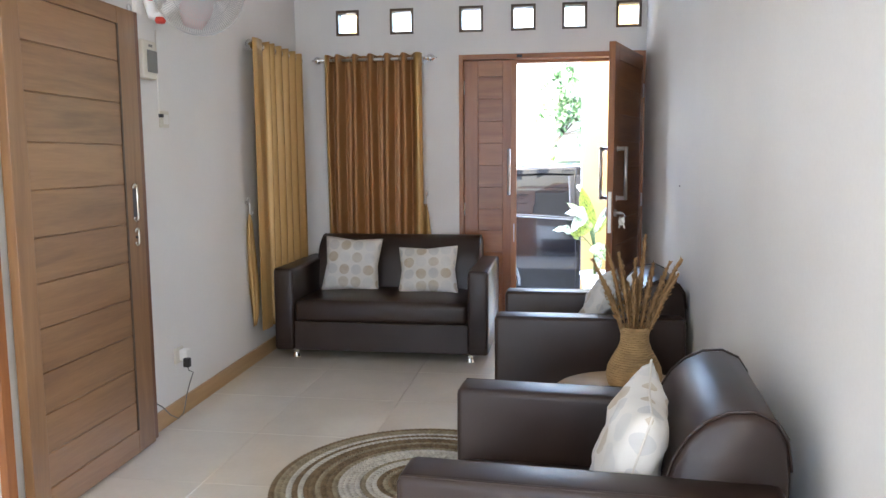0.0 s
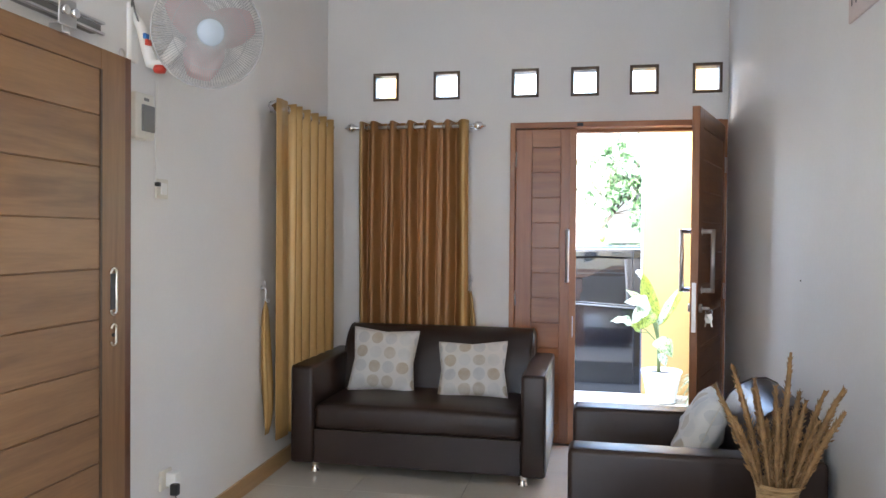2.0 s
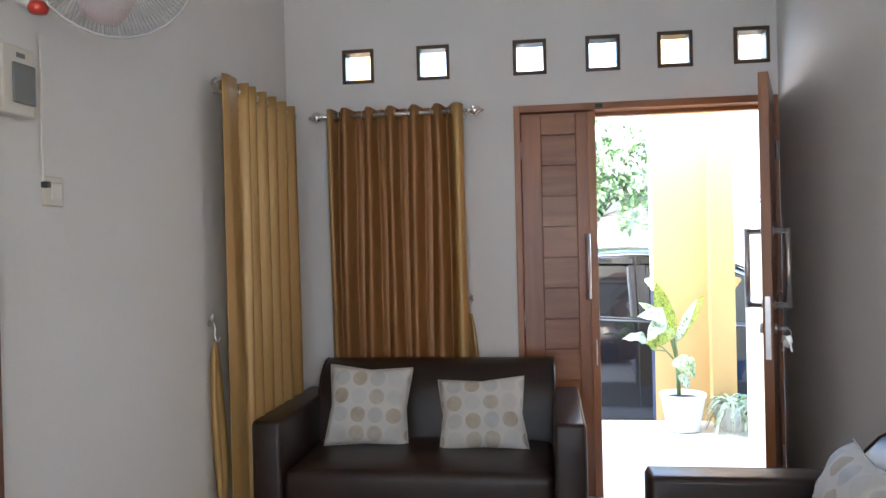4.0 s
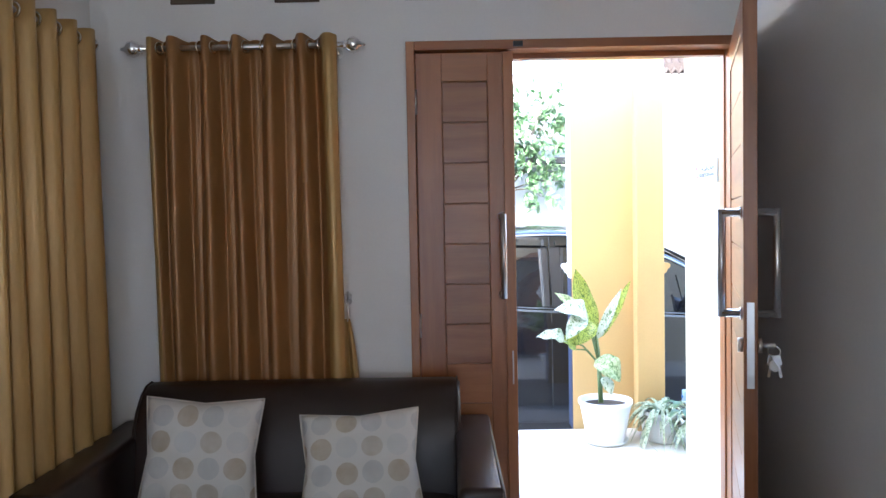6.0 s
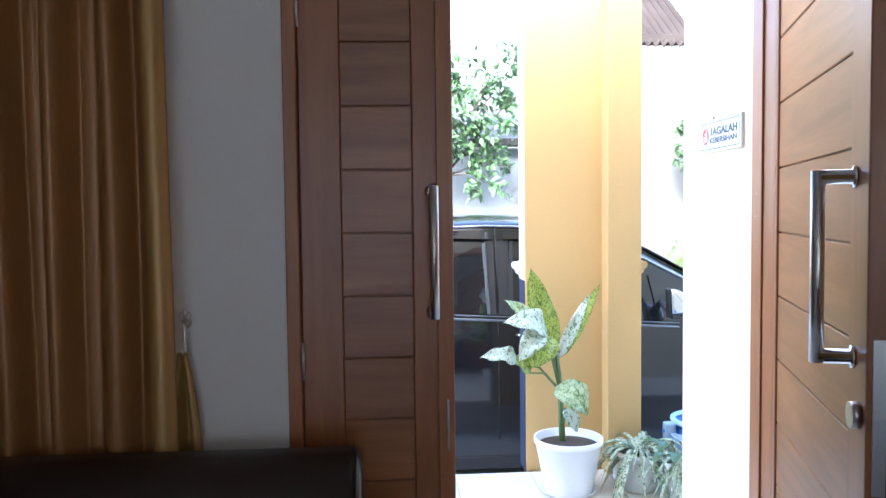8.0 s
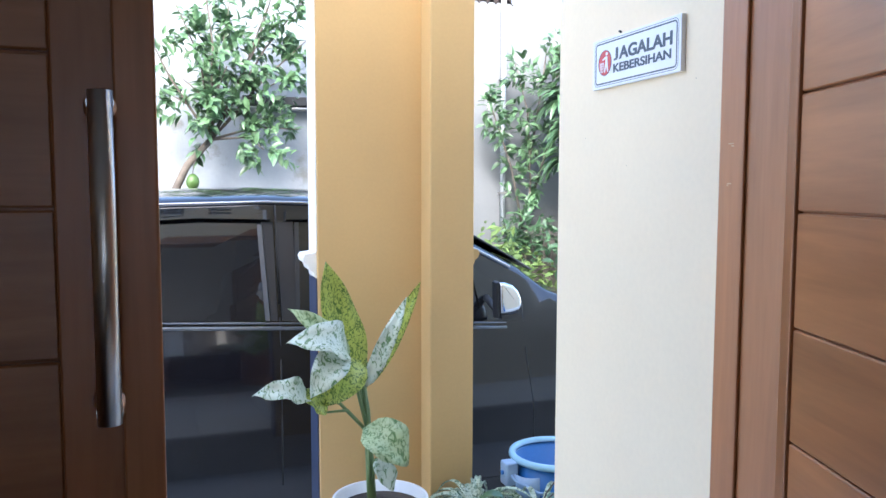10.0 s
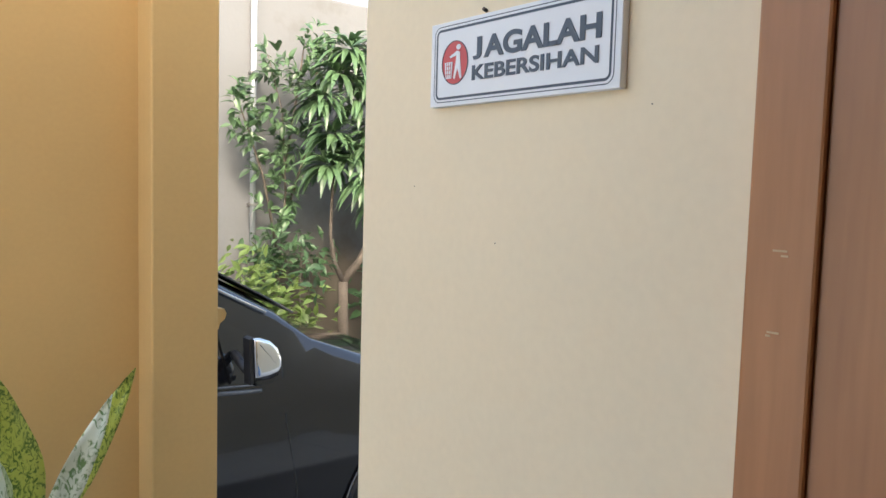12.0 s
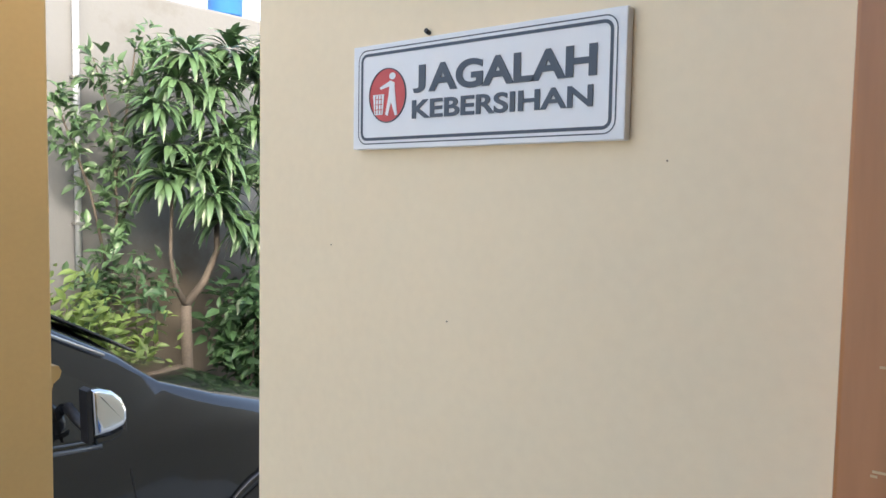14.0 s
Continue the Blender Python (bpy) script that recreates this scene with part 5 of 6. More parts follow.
def spider_plant(m, label, seed, n, length, material):
    rnd = random.Random(seed)
    p = thing("potted_plant", m, label, "plant")
    bm = bmesh.new()
    for _ in range(n):
        a = rnd.uniform(0, 6.283)
        L = length * rnd.uniform(0.6, 1.15)
        c, s = math.cos(a), math.sin(a)
        lift = rnd.uniform(0.4, 1.0)
        pts = [Vector((c * L * t, s * L * t, L * (lift * 1.5 * t - 1.5 * t * t))) for t in (i / 7 for i in range(8))]
        sd = Vector((-s, c, 0))
        rows = []
        for i, q in enumerate(pts):
            w = 0.0115 * math.sin(math.pi * (0.15 + 0.84 * i / 7))
            rows.append([bm.verts.new(q - sd * w + Vector((0, 0, w * 0.6))), bm.verts.new(q), bm.verts.new(q + sd * w + Vector((0, 0, w * 0.6)))])
        for x, y in zip(rows, rows[1:]):
            for k in range(2):
                f = bm.faces.new((x[k], x[k + 1], y[k + 1], y[k]))
                f.smooth = True
    part("foliage", bm, material, p)


def pots_and_bucket():
    pot("plant_pot", pose(1.49, 1.62, -0.008), "white plastic pot beside the column", 0.11, 0.19, M_POT, "small porch pots")
    spider_plant(pose(1.49, 1.62, 0.15), "narrow cream striped grass-like pot plant", 3, 80, 0.25, M_SPIDER)
    pot("plant_pot", pose(1.68, 1.47, -0.008), "pale plastic pot beside the column", 0.12, 0.18, M_POT, "small porch pots")
    spider_plant(pose(1.68, 1.47, 0.14), "narrow cream striped grass-like pot plant", 7, 80, 0.26, M_SPIDER)
    pot("plant_pot", pose(1.46, 1.78, -0.008), "small pale pot at the foot of the column", 0.07, 0.14, M_POT, "small porch pots")
    spider_plant(pose(1.46, 1.78, 0.12), "small green grass-like pot plant", 9, 34, 0.14, M_SPIDER)
    rnd = random.Random(2)
    cr = thing("potted_plant", pose(1.62, 1.42, 0.14), "broad green leaves and brown stems in a pot", "plant")
    for k in range(7):
        a = rnd.uniform(0, 6.28)
        q = Vector((math.cos(a) * 0.09, math.sin(a) * 0.09, rnd.uniform(0.08, 0.2)))
        part("petiole", tube([(0, 0, 0), q * 0.6 + Vector((0, 0, 0.03)), q], 0.003, 6), M_BARK, cr)
        part("leaf", blade(bmesh.new(), q, q + Vector((math.cos(a) * 0.1, math.sin(a) * 0.1, -0.02)), 0.06, 0.015, 0.3, 6, (0, 0, 1)), M_LEAFM, cr)
    b = thing("bucket", pose(1.885, 1.74, -0.008), "blue plastic bucket with a pale rim on the porch", "bucket")
    part("body", lathe([(0, 0.0), (0.125, 0.0), (0.128, 0.006), (0.164, 0.29), (0.16, 0.29), (0.12, 0.012), (0, 0.012)], 40), M_BLUE, b)
    part("rim", lathe([(0.158, 0.286), (0.178, 0.286), (0.183, 0.296), (0.181, 0.308), (0.172, 0.312), (0.160, 0.308), (0.157, 0.295)], 40), M_RIM, b, "pale blue rolled rim")
    lug = part("lug", box(-0.225, -0.172, -0.03, 0.03, 0.2, 0.292, 0.008), M_PALEBLUE, b)
    part("pin", tube([(-0.232, 0, 0.25), (-0.17, 0, 0.25)], 0.009, 8), M_BLUE, lug)
    part("handle", tube([(-0.2, 0.0, 0.25), (-0.2, -0.06, 0.235), (-0.15, -0.16, 0.215), (0.0, -0.2, 0.205), (0.15, -0.16, 0.215), (0.19, -0.03, 0.25)], 0.006, 8), M_PALEBLUE, b)
    d = thing("dipper", pose(1.76, 1.7, -0.008), "pale blue plastic water scoop leaning by the bucket", "scoop")
    part("cup", lathe([(0, 0.14), (0.055, 0.14), (0.065, 0.25), (0.06, 0.25), (0.05, 0.15), (0, 0.15)], 24), M_PALEBLUE, d)
    part("stand", lathe([(0, 0), (0.05, 0), (0.045, 0.14), (0, 0.14)], 20), M_PALEBLUE, d)


def scatter(bm, centre, n, spread, size, rnd, aim=None, narrow=0.4):
    for _ in range(n):
        v = Vector((rnd.gauss(0, 1), rnd.gauss(0, 1), rnd.gauss(0, 1)))
        c = Vector(centre) + Vector((v.x * spread[0], v.y * spread[1], v.z * spread[2]))
        d = Vector((rnd.gauss(0, 1), rnd.gauss(0, 0.8), rnd.gauss(-0.2, 0.6))).normalized()
        if aim:
            d = (d + Vector(aim)).normalized()
        L = size * rnd.uniform(0.6, 1.25)
        blade(bm, c, c + d * L, L * narrow, L * 0.08, 0.3, 3, (rnd.gauss(0, 0.5), rnd.gauss(-0.4, 0.5), 1))


def limb(p, pts, r0, r1, material, parent=None):
    n = len(pts)
    return part("limb", tube(pts, [r0 + (r1 - r0) * i / (n - 1) for i in range(n)], 9), material, p if parent is None else parent)


def sprig(bm, a, b, n, size, rnd, narrow):
    """Leaves set along a twig from a to b."""
    a, b = Vector(a), Vector(b)
    d = (b - a).normalized()
    for i in range(n):
        t = rnd.uniform(0.1, 1.0)
        c = a.lerp(b, t) + Vector((rnd.gauss(0, 0.012), rnd.gauss(0, 0.012), rnd.gauss(0, 0.012)))
        ang = rnd.uniform(0, 6.283)
        o = d.orthogonal().normalized()
        out = (o * math.cos(ang) + d.cross(o) * math.sin(ang)) * 0.9 + d * rnd.uniform(0.2, 0.9) + Vector((0, 0, -0.25))
        L = size * rnd.uniform(0.65, 1.2)
        blade(bm, c, c + out.normalized() * L, L * narrow, L * 0.1, 0.35, 3, (rnd.gauss(0, 0.4), rnd.gauss(-0.5, 0.4), 1))


def citrus_tree():
    rnd = random.Random(11)
    t = thing("citrus_tree", pose(0, 0, 0), "leafy citrus tree with a leaning trunk", "tree")
    part("trunk", tube([(0.38, 4.9, -0.37), (0.42, 4.92, 0.5), (0.5, 4.95, 1.25), (0.62, 4.95, 1.5), (0.79, 4.95, 1.69)], [0.05, 0.04, 0.032, 0.027, 0.022], 10), M_BARK, t)
    fork = Vector((0.79, 4.95, 1.69))
    ends = [(0.36, 4.9, 2.45), (0.55, 5.0, 2.7), (0.75, 4.9, 2.9), (0.95, 4.95, 2.75), (1.2, 4.9, 2.65), (1.38, 4.95, 2.2), (1.42, 4.95, 1.78), (1.15, 4.85, 1.62),
            (1.3, 4.9, 2.95), (1.55, 5.0, 2.5), (0.6, 4.8, 2.1), (0.9, 4.8, 2.2), (0.45, 5.0, 2.05), (1.6, 4.95, 2.9)]
    cr = part("crown", bmesh.new(), M_LEAFM, t)
    bm = bmesh.new()
    for e in ends:
        e = Vector(e)
        mid = fork.lerp(e, 0.5) + Vector((rnd.gauss(0, 0.05), rnd.gauss(0, 0.05), 0.06))
        limb(t, [fork, mid, e], 0.010, 0.004, M_BARK)
        for k in range(9 if e.x > 0.4 else 3):
            s = rnd.uniform(0.3, 1.0)
            a = fork.lerp(mid, s * 2) if s < 0.5 else mid.lerp(e, s * 2 - 1)
            b = a + Vector((rnd.gauss(0, 0.15), rnd.gauss(0, 0.12), rnd.gauss(0.02, 0.13)))
            sprig(bm, a, b, 14, 0.098, rnd, 0.44)
    bm.to_mesh(cr.data)
    bm.free()
    f = thing("citrus_fruit", pose(0.655, 4.9, 1.385), "green citrus fruit hanging from a twig", "fruit")
    part("peel", lathe([(0, -0.062), (0.02, -0.058), (0.042, -0.03), (0.047, 0.0), (0.04, 0.03), (0.02, 0.052), (0, 0.058)], 24), M_FRUIT, f)
    part("stalk", tube([(0, 0, 0.055), (0.01, 0, 0.12), (0.04, 0.03, 0.2)], 0.003, 6), M_BARK, f)


def mango_tree():
    rnd = random.Random(21)
    t = thing("mango_tree", pose(0, 0, 0), "young long-leaved tree with a forked pale trunk", "tree")
    fork = Vector((3.87, 4.95, 0.72))
    part("trunk", tube([(3.86, 4.95, -0.37), (3.88, 4.95, 0.2), fork], [0.05, 0.042, 0.036], 10), M_BARK, t)
    limb(t, [fork, (4.02, 4.95, 0.88), (4.13, 4.95, 1.1), (4.12, 4.95, 1.6), (4.2, 4.95, 2.2)], 0.034, 0.012, M_BARK)
    limb(t, [fork, (3.79, 4.95, 0.86), (3.72, 4.9, 1.1), (3.75, 4.9, 1.9)], 0.024, 0.008, M_BARK)
    cr = part("crown", bmesh.new(), M_LEAFM, t)
    bm = bmesh.new()
    cen = [(3.95, 4.75, 1.52), (4.1, 4.8, 1.95), (3.7, 4.85, 1.85), (4.35, 4.8, 2.1), (4.5, 4.8, 2.4), (4.25, 4.8, 2.45), (4.0, 4.8, 2.3), (3.75, 4.85, 2.3), (4.45, 4.8, 1.75), (4.6, 4.85, 2.1), (4.1, 4.75, 2.55), (4.5, 4.75, 2.6), (4.7, 4.8, 2.5), (3.9, 4.8, 2.1), (4.65, 4.8, 1.6), (4.55, 4.85, 1.2), (3.6, 4.85, 2.1), (3.85, 4.8, 1.72), (4.02, 4.75, 1.82), (3.8, 4.8, 2.48), (4.2, 4.75, 1.62), (3.66, 4.85, 1.62), (4.3, 4.75, 1.3), (4.1, 4.8, 1.36)]
    for c in cen:
        c = Vector(c)
        for k in range(54):
            a = rnd.uniform(0, 6.283)
            e = rnd.uniform(-0.9, 0.75)
            d = Vector((math.cos(a), math.sin(a) * 0.8, e)).normalized()
            L = rnd.uniform(0.18, 0.32)
            blade(bm, c + d * 0.02, c + d * L + Vector((0, 0, -0.07)), 0.05, L * 0.16, 0.25, 5, (0, -0.2, 1))
    bm.to_mesh(cr.data)
    bm.free()


def shrubs():
    rnd = random.Random(31)
    t = thing("climbing_shrub", pose(0.09, 0, 0), "thin leafy shrub climbing the boundary wall", "shrub")
    bm = bmesh.new()
    stems = [[(3.35, 5.2, -0.37), (3.36, 5.2, 0.8), (3.38, 5.15, 1.4), (3.32, 5.1, 2.0), (3.2, 5.1, 2.4)], [(3.35, 5.2, 0.9), (3.2, 5.15, 1.5), (3.05, 5.1, 1.85), (2.95, 5.1, 2.1)],
             [(3.4, 5.2, 1.2), (3.55, 5.1, 1.8), (3.6, 5.1, 2.3), (3.7, 5.1, 2.5)], [(3.38, 5.2, 1.5), (3.45, 5.1, 2.2), (3.5, 5.1, 2.55)]]
    for s in stems:
        limb(t, s, 0.012, 0.004, M_BARK)
        for a, b in zip(s, s[1:]):
            a, b = Vector(a), Vector(b)
            if b.z < 1.0:
                continue
            for k in range(8):
                q = a.lerp(b, rnd.random())
                sprig(bm, q, q + Vector((rnd.gauss(0, 0.12), rnd.gauss(-0.02, 0.06), rnd.gauss(0.08, 0.1))), 9, 0.1, rnd, 0.42)
    part("foliage", bm, M_LEAFM, t)
    spec = [("yellow-green garden shrub behind the car", 3.05, 4.9, 0.45, 0.32, 0.5, M_LEAFY, 800, 0.1), ("dark green garden shrub behind the car", 3.5, 5.0, 0.8, 0.2, 0.25, M_LEAFD, 260, 0.1),
            ("dark green garden shrub below the tree", 4.3, 4.9, 0.4, 0.3, 0.5, M_LEAFD, 900, 0.14), ("green garden shrub below the tree", 4.8, 4.8, 0.8, 0.35, 0.6, M_LEAFM, 700, 0.14), ("green garden shrub beside the boundary wall", 2.55, 5.0, 0.4, 0.2, 0.4, M_LEAFY, 200, 0.09)]
    for lb, x, y, z, rx, rz, mt, n, size in spec:
        s = thing("shrub", pose(x, y, -0.37), lb, "shrub", "garden shrubs")
        bm = bmesh.new()
        for k in range(6):
            c = (rnd.gauss(0, rx * 0.6), rnd.gauss(0, 0.12), z + 0.37 + rnd.gauss(0, rz * 0.45))
            scatter(bm, c, n // 6, (rx * 0.4, 0.1, rz * 0.3), size, rnd)
            part("stem", tube([(c[0] * 0.2, c[1] * 0.2, 0), (c[0] * 0.7, c[1] * 0.7, c[2] * 0.5), c], [0.012, 0.009, 0.004], 6), M_BARK, s)
        part("foliage", bm, mt, s)


def wall_bits():
    d = thing("downpipe", pose(3.3, 5.36, 0), "grey plastic downpipe on the boundary wall", "pipe")
    part("pipe", tube([(0, 0, 0.95), (0, 0, 3.1)], 0.022, 12), M_PALEGREY, d)
    for z in (1.3, 2.3):
        part("clip", box(-0.03, 0.03, -0.026, 0.04, z - 0.008, z + 0.008, 0.002), M_STEEL, d)
    # dark horizontal bar across the boundary wall, just below 2.1 m
    r = thing("dark_bar", pose(1.05, 5.4, 1.96), "dark horizontal bar on the boundary wall", "rail")
    part("channel", box(0.0, 1.3, -0.12, 0, 0.03, 0.1, 0.006), M_BLACKP, r)
    part("lip", box(0.0, 1.3, -0.13, -0.01, 0.0, 0.016, 0.003), M_STEEL, r)
    n = thing("neighbour_roof", pose(2.62, 5.45, 2.97), "dark corrugated roof edge beyond the wall", "roof")
    bm = bmesh.new()
    rows = []
    for i in range(40):
        x = i * 0.02
        rows.append([bm.verts.new((x, yy, 0.03 * math.sin(i * 1.57) + 0.75 * yy + 0.04)) for yy in (-0.05, 1.2, 2.5)])
    for a, b in zip(rows, rows[1:]):
        for k in range(2):
            bm.faces.new((a[k], a[k + 1], b[k + 1], b[k]))
    sh = part("sheet", bm, M_ROOF, n)
    md = sh.modifiers.new("thick", "SOLIDIFY")
    md.thickness = 0.012
    part("fascia", box(0, 0.8, 0, 0.05, 0.0, 0.12, 0.004), M_ROOF, n)
    b = thing("drum", pose(4.62, 5.55, 2.97), "blue plastic drum standing on the boundary wall", "drum")
    part("body", lathe([(0, 0), (0.13, 0), (0.14, 0.02), (0.14, 0.14), (0.145, 0.15), (0.14, 0.16), (0.14, 0.4), (0.12, 0.43), (0, 0.43)], 28), M_BLUE, b)


dieffenbachia()
pots_and_bucket()
citrus_tree()
mango_tree()
shrubs()
wall_bits()


# ---- car ----
def car():
    t = thing("car", pose(0, 0, 0), "black parked minivan with tinted windows and chrome trim", "car")
    yc, hw = 3.47, 0.83
    ZG = -0.36
    def belt(x):
        return 0.75 - 0.055 * (min(max(x, -0.4), 2.3) - 0.2)
    # stations along the car: x, belt height, roof height (at the side), roof inset
    st = [(-0.86, 0.50, 0.56, 0.06), (-0.80, 0.68, 0.92, 0.10), (-0.62, 0.74, 1.14, 0.15), (-0.2, 0.76, 1.24, 0.165), (0.3, 0.765, 1.285, 0.17), (0.9, 0.765, 1.30, 0.17),
          (1.35, 0.76, 1.285, 0.17), (1.62, 0.76, 1.22, 0.17), (1.95, 0.76, 1.065, 0.15), (2.2, 0.77, 0.93, 0.12), (2.36, 0.74, 0.805, 0.1), (2.6, 0.66, 0.715, 0.1), (2.9, 0.57, 0.625, 0.1), (3.12, 0.48, 0.53, 0.1), (3.24, 0.34, 0.39, 0.1)]
    st = [(x, belt(x) if -0.3 < x < 2.3 else b, r, ins) for x, b, r, ins in st]
    bm = bmesh.new()
    rings = []
    for x, b, r, ins in st:
        end = 0.12 if x in (-0.86, 3.24) else (0.04 if x < -0.7 or x > 3.0 else 0.0)
        half = [(hw - 0.03 - end, ZG + 0.17), (hw - 0.005 - end, ZG + 0.3), (hw - end, min(b - 0.1, 0.3)), (hw - 0.012 - end, min(b - 0.05, 0.56)), (hw - 0.035 - end, b), (hw - ins - end + 0.02, r - 0.045 if r - b > 0.15 else r - 0.02), (hw - ins - end + 0.006, r - 0.018 if r - b > 0.15 else r - 0.008), (hw - ins - end - 0.03, r), (hw * 0.55, r + 0.035), (0.0, r + 0.045)]
        pts = [(yc - y, z) for y, z in half] + [(yc + y, z) for y, z in half[-2::-1]]
        rings.append([bm.verts.new((x, y, z)) for y, z in pts])
    for a, b in zip(rings, rings[1:]):
        for i in range(len(a) - 1):
            bm.faces.new((a[i], a[i + 1], b[i + 1], b[i]))
    bm.faces.new(rings[0])
    bm.faces.new(rings[-1][::-1])
    bmesh.ops.recalc_face_normals(bm, faces=bm.faces[:])
    smooth(part("body", bm, M_CARP, t), 40)

    def side(x, z):
        """The near flank of the cabin at x and height z, just proud of it."""
        for (xa, ba, ra, ia), (xb, bb, rb, ib) in zip(st, st[1:]):
            if xa <= x <= xb:
                k = (x - xa) / (xb - xa)
                b, r, ins = ba + (bb - ba) * k, ra + (rb - ra) * k, ia + (ib - ia) * k
        top = r - 0.045 if r - b > 0.15 else r - 0.02
        if z >= b:
            f = min(1.0, (z - b) / max(0.01, top - b))
            y = hw - 0.035 + (hw - ins + 0.02 - hw + 0.035) * f
        elif z >= 0.56:
            y = hw - 0.012 + (-0.023) * (z - 0.56) / max(0.01, b - 0.56)
        elif z >= 0.3:
            y = hw - 0.012 * (z - 0.3) / 0.26
        else:
            y = hw - 0.005 + 0.005 * (z - (ZG + 0.3)) / (0.3 - ZG - 0.3)
        return yc - y

    def panel(name, outline, material, out=0.004, parent=None, label=""):
        m = bmesh.new()
        # fill as a fan of strips between lower and upper edges
        n = len(outline) // 2
        outline = [(x, belt(x) + 0.015 if z == 0.80 else z) for x, z in outline]
        lo, hi = outline[:n], outline[n:][::-1]
        rows = []
        for (x0, z0), (x1, z1) in zip(lo, hi):
            rows.append([m.verts.new((x0 + (x1 - x0) * q / 3, side(x0 + (x1 - x0) * q / 3, z0 + (z1 - z0) * q / 3) - out, z0 + (z1 - z0) * q / 3)) for q in range(4)])
        for a, b in zip(rows, rows[1:]):
            for q in range(3):
                m.faces.new((a[q], b[q], b[q + 1], a[q + 1]))
        bmesh.ops.recalc_face_normals(m, faces=m.faces[:])
        o = part(name, m, material, parent or t, label)
        md = o.modifiers.new("thick", "SOLIDIFY")
        md.thickness = out + 0.006
        md.offset = 0
        return o
    panel("window", [(-0.58, 0.80), (-0.3, 0.80), (0.16, 0.80), (0.16, 1.16), (-0.3, 1.14), (-0.55, 1.06)], M_CARG, 0.006, label="dark tinted side window")
    panel("window", [(0.26, 0.80), (0.58, 0.80), (0.90, 0.80), (0.875, 1.17), (0.58, 1.175), (0.28, 1.165)], M_CARG, 0.006, label="dark tinted side window")
    panel("window", [(1.03, 0.80), (1.5, 0.80), (1.93, 0.80), (1.8, 1.0), (1.45, 1.175), (1.03, 1.175)], M_CARG, 0.006, label="dark tinted side window")
    panel("window", [(1.97, 0.80), (2.06, 0.80), (2.16, 0.80), (2.1, 0.83), (1.95, 0.92), (1.92, 0.95)], M_CARG, 0.006)
    for o in ([(0.24, 1.185), (0.6, 1.2), (0.92, 1.19), (0.92, 1.235), (0.6, 1.245), (0.24, 1.235)], [(0.99, 1.19), (1.25, 1.19), (1.5, 1.16), (1.5, 1.2), (1.25, 1.235), (0.99, 1.235)]):
        panel("rain_visor", o, M_CARG, 0.022)
    panel("pillar_trim", [(0.905, 0.80), (0.935, 0.80), (0.93, 1.18), (0.88, 1.18)], M_BLACKP, 0.007)
    panel("pillar_trim", [(0.955, 0.80), (1.025, 0.80), (1.025, 1.18), (0.945, 1.18)], M_BLACKP, 0.007)
    panel("pillar_trim", [(0.165, 0.80), (0.255, 0.80), (0.275, 1.165), (0.165, 1.16)], M_BLACKP, 0.007)

    for xa, xb, za in ((0.26, 0.90, 1.168), (1.03, 1.5, 1.176)):
        panel("window_seal", [(xa - 0.012, 0.80), (xa + 0.008, 0.80), (xa + 0.022, za), (xa + 0.002, za)], M_RUBBER, 0.009)
        if xb < 1:
            panel("window_seal", [(xb - 0.022, 0.80), (xb, 0.80), (xb - 0.022, za), (xb - 0.044, za)], M_CARTRIM, 0.009)

    def line(name, pts, r, material, out=0.004, label=""):
        return part(name, tube([(x, side(x, z) - out, z) for x, z in pts], r, 6), material, t, label)
    xs = [-0.6 + 0.18 * i for i in range(16)]
    line("belt_trim", [(x, belt(x) + 0.004) for x in xs if x < 2.15], 0.006, M_CARTRIM, 0.006, "grey belt moulding")
    line("belt_trim", [(x, belt(x) - 0.02) for x in xs if x < 2.15], 0.011, M_CARTRIM, 0.0)
    line("roof_gutter", [(-0.5, 1.16), (-0.2, 1.215), (0.3, 1.262), (0.9, 1.276), (1.3, 1.262), (1.6, 1.2), (1.9, 1.06), (2.15, 0.93)], 0.006, M_STEEL, 0.004)
    for x0, x1 in ((0.165, 0.15), (0.945, 0.945), (2.2, 2.25)):
        line("door_seam", [(x0, 0.74), (x0, 0.5), (x1, 0.2), (x1, -0.05)], 0.004, M_RUBBER, 0.0005)
    line("door_seam", [(0.945, 1.26), (0.945, 1.0), (0.945, 0.8)], 0.004, M_RUBBER, 0.006)
    for hx in (0.19, 1.15):
        zc = 0.6
        y = side(hx, zc)
        pl = part("handle_cup", lathe([(0, 0.0), (0.066, 0.0), (0.071, 0.006), (0.06, 0.01), (0.036, 0.004), (0, 0.002)], 30), M_CHROME, t, "chrome handle cup")
        pl.matrix_basis = Matrix.Translation((hx, y, zc)) @ pose(0, 0, 0, 90, 0, 0)
        part("door_handle", tube([(hx - 0.09, y - 0.012, zc), (hx - 0.07, y - 0.03, zc), (hx + 0.06, y - 0.03, zc), (hx + 0.085, y - 0.012, zc)], [0.008, 0.012, 0.012, 0.009], 10), M_CHROME, t, "chrome door handle")
    # mirror
    shell = [(1.962, 0.886), (1.99, 0.887), (2.03, 0.874), (2.062, 0.846), (2.08, 0.808), (2.083, 0.772), (2.071, 0.748), (2.03, 0.736), (1.97, 0.734)]
    smooth(part("mirror", prism(shell, 2.44, 2.505, 0.026, 5), M_CHROME, t, "chrome door mirror cover"), 60)
    foot = [(1.97, 0.728), (2.03, 0.73), (2.068, 0.741), (2.06, 0.721), (2.03, 0.71), (1.975, 0.706)]
    part("mirror_foot", prism(foot, 2.45, 2.53, 0.005, 2), M_CARP, t)
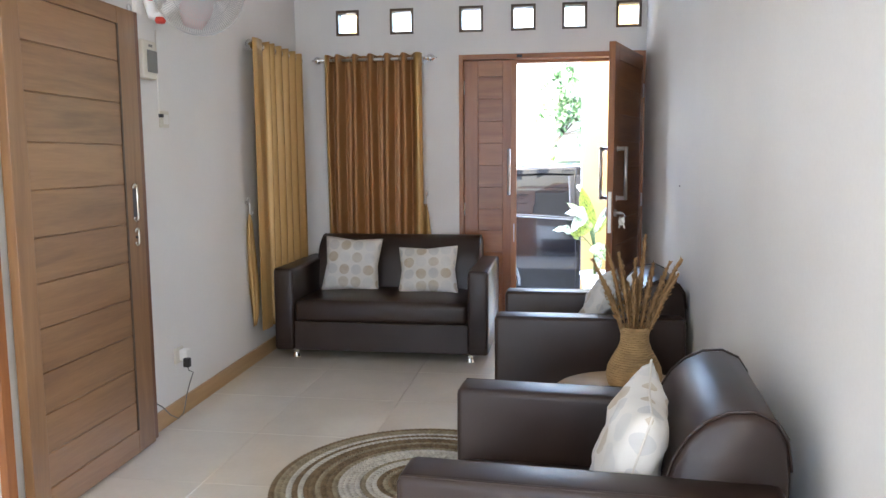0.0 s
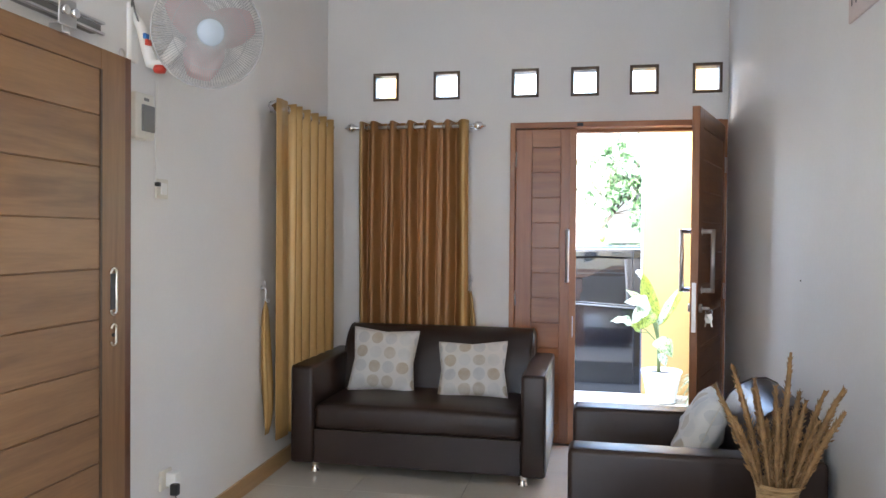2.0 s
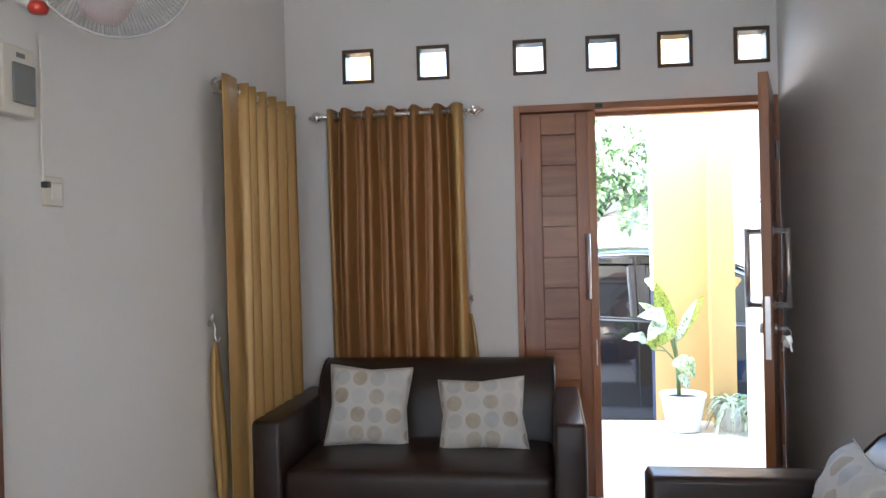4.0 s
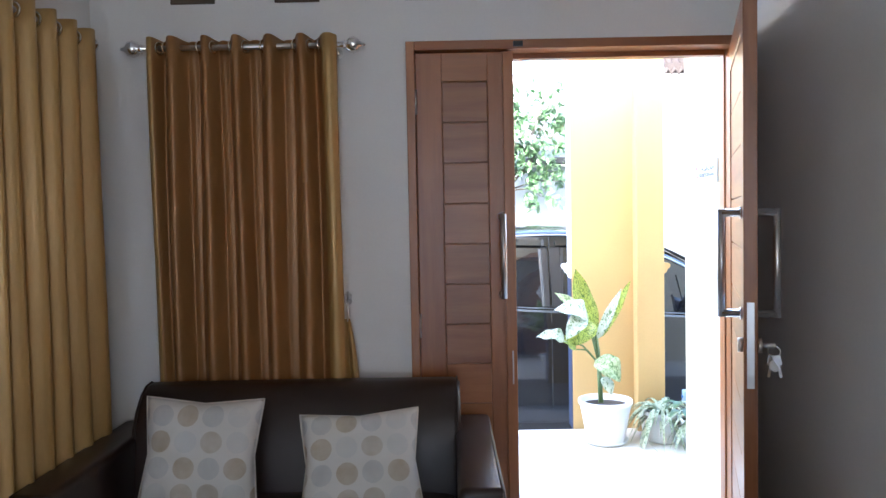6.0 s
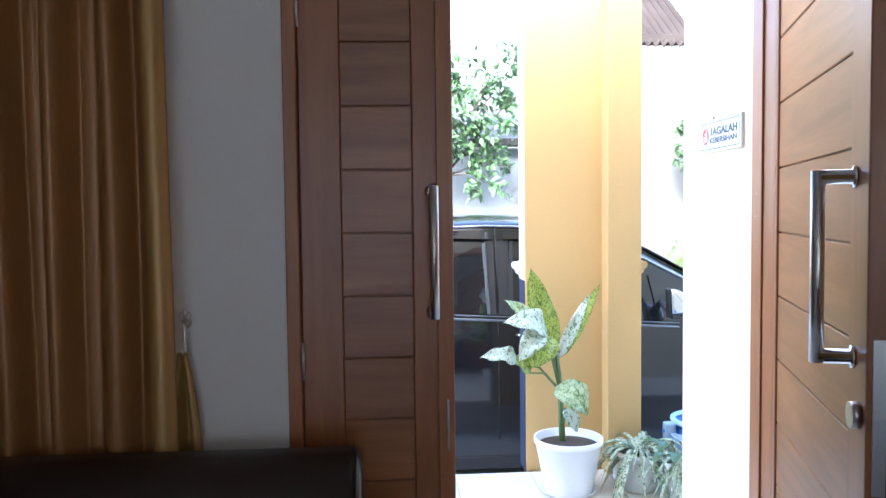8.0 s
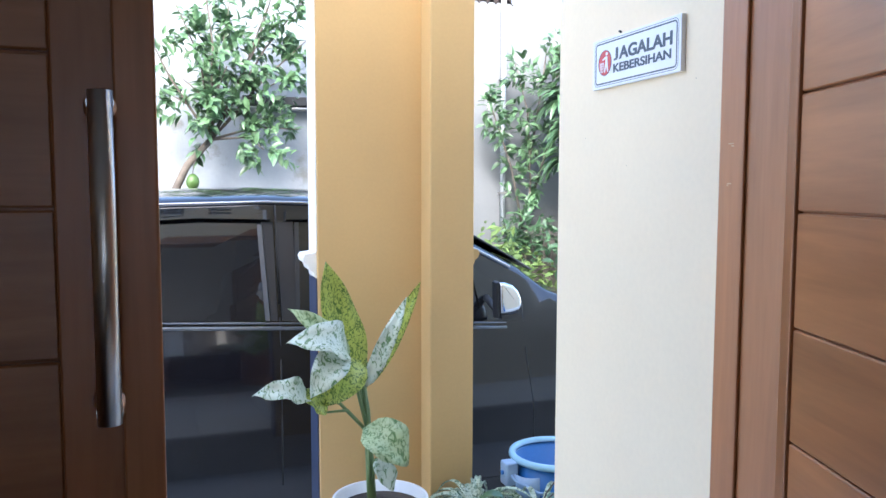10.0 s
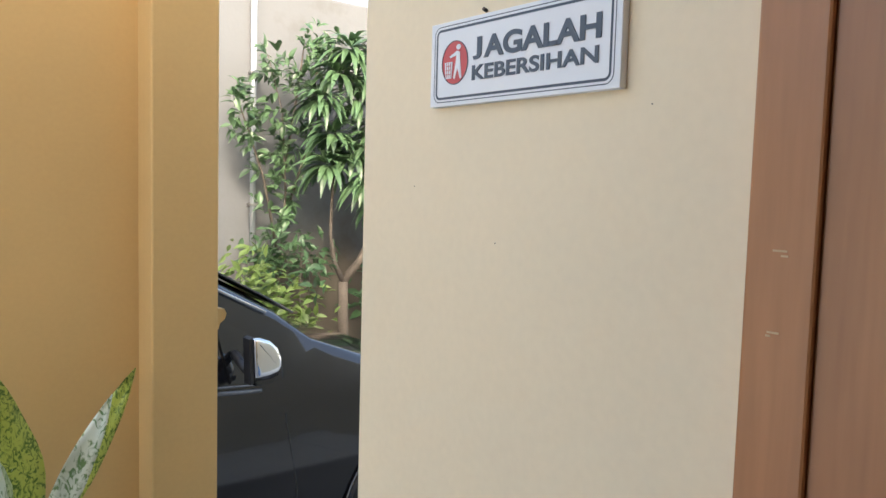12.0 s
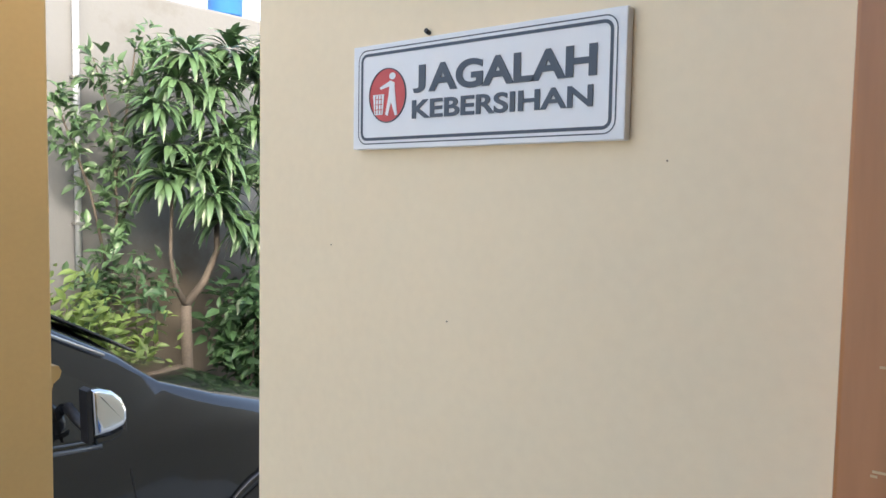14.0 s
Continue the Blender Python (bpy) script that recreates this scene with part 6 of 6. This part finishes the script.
    part("mirror_back", prism([(1.948, 0.885), (1.964, 0.892), (1.97, 0.716), (1.954, 0.711)], 2.455, 2.515, 0.005, 2), M_BLACKP, t)
    part("mirror_arm", tube([(1.975, 2.5, 0.745), (1.98, 2.6, 0.765), (1.99, 2.68, 0.785)], 0.018, 8), M_BLACKP, t)
    # roof rail and wing
    part("roof_rail", tube([(-0.45, 2.83, 1.24), (-0.35, 2.83, 1.305), (0.1, 2.83, 1.325), (0.2, 2.83, 1.335)], [0.01, 0.013, 0.013, 0.008], 8), M_STEEL, t)
    # wheels and arches
    for x in (-0.13, 2.88):
        pts = [(x + 0.03 + 0.43 * math.cos(q), 2.638, -0.05 + 0.43 * math.sin(q)) for q in (math.pi * w / 20 for w in range(21))]
        part("arch_trim", tube(pts, 0.02, 8), M_CARTRIM if x < 0 else M_CARP, t)
        part("wheel_well", lathe([(0, 0), (0.39, 0), (0.39, 0.012), (0, 0.012)], 36), M_RUBBER, t).matrix_basis = Matrix.Translation((x, 2.646, -0.06)) @ pose(0, 0, 0, 90, 0, 0)
        for y in (2.74, 4.2):
            w = part("wheel", lathe([(0.2, -0.09), (0.27, -0.1), (0.295, -0.08), (0.3, 0.0), (0.295, 0.08), (0.27, 0.1), (0.2, 0.09)], 40), M_RUBBER, t, "black rubber tyre")
            w.matrix_basis = Matrix.Translation((x, y if y > 3 else 2.72, -0.06)) @ pose(0, 0, 0, 90, 0, 0)
            rim = part("rim", lathe([(0.03, 0.1), (0.06, 0.095), (0.09, 0.08), (0.17, 0.085), (0.2, 0.1), (0.205, 0.08), (0.205, -0.08)], 40), M_STEEL, w)
    # windscreen, bonnet and lamps
    bm = bmesh.new()
    rows = []
    for x, z in ((1.66, 1.245), (1.95, 1.115), (2.2, 0.98), (2.34, 0.9)):
        rows.append([bm.verts.new((x, yc + yy, z + 0.012 - 0.02 * (yy / 0.6) ** 2)) for yy in (-0.6, -0.3, 0, 0.3, 0.6)])
    for a, b in zip(rows, rows[1:]):
        for k in range(4):
            f = bm.faces.new((a[k], a[k + 1], b[k + 1], b[k]))
            f.smooth = True
    ws = part("windscreen", bm, M_CARG, t, "dark windscreen")
    md = ws.modifiers.new("thick", "SOLIDIFY")
    md.thickness = 0.01
    part("wiper", tube([(2.36, 3.0, 0.9), (2.3, 3.3, 0.935), (2.25, 3.6, 0.965)], 0.007, 6), M_BLACKP, t)
    part("sill", box(0.25, 2.2, 2.655, 2.72, ZG + 0.12, ZG + 0.2, 0.01), M_BLACKP, t)
    for y in (2.85, 4.09):
        part("headlight", lathe([(0, 0), (0.08, 0.01), (0.1, 0.04), (0.09, 0.07), (0, 0.08)], 20), M_CHROME, t).matrix_basis = Matrix.Translation((3.1, y, 0.5)) @ pose(0, 0, 0, 0, 90, 0) @ Matrix.Diagonal((0.8, 1.3, 1, 1))


car()


# ---- roof ----
rf = part("roof", box(-4.0, 1.6, -8.5, 0.22, ZC + 0.12, ZC + 0.3, 0.02), M_ROOF)
tagged(rf, "dark house roof slab with shallow eaves", "roof", kind="structure")


# ---- floor tiles ----
def tiles(name, label, x0, x1, y0, y1, size, gap, z, bed, material):
    base = part(name, box(x0, x1, y0, y1, bed, z - 0.012), M_GROUT)
    tagged(base, label, "floor", kind="structure")
    me = None
    ny = int(math.ceil((y1 - y0) / size))
    nx = int(math.ceil((x1 - x0) / size))
    cache = {}
    for i in range(nx):
        for j in range(ny):
            xa, xb = x0 + i * size, min(x1, x0 + (i + 1) * size)
            yb, ya = y1 - j * size, max(y0, y1 - (j + 1) * size)
            w, h = round(xb - xa - gap, 4), round(yb - ya - gap, 4)
            if w < 0.01 or h < 0.01:
                continue
            if (w, h) not in cache:
                bm = box(-w / 2, w / 2, -h / 2, h / 2, -0.012, 0, 0.0012, 1)
                m = bpy.data.meshes.new("tile")
                bm.to_mesh(m)
                bm.free()
                m.materials.append(material)
                cache[(w, h)] = m
            o = new("tile", cache[(w, h)])
            o.parent = base
            o.location = ((xa + xb) / 2, (ya + yb) / 2, z)


tiles("floor", "polished cream floor tiles with fine joints", -1.32, 1.385, -8.2, 0.03, 0.6, 0.0014, 0.0, -0.08, M_TILE)
tiles("porch_floor", "pale tiled porch floor raised above the carport", -3.0, 3.4, 0.03, 1.92, 0.4, 0.004, -0.008, -0.37, M_PORCH)
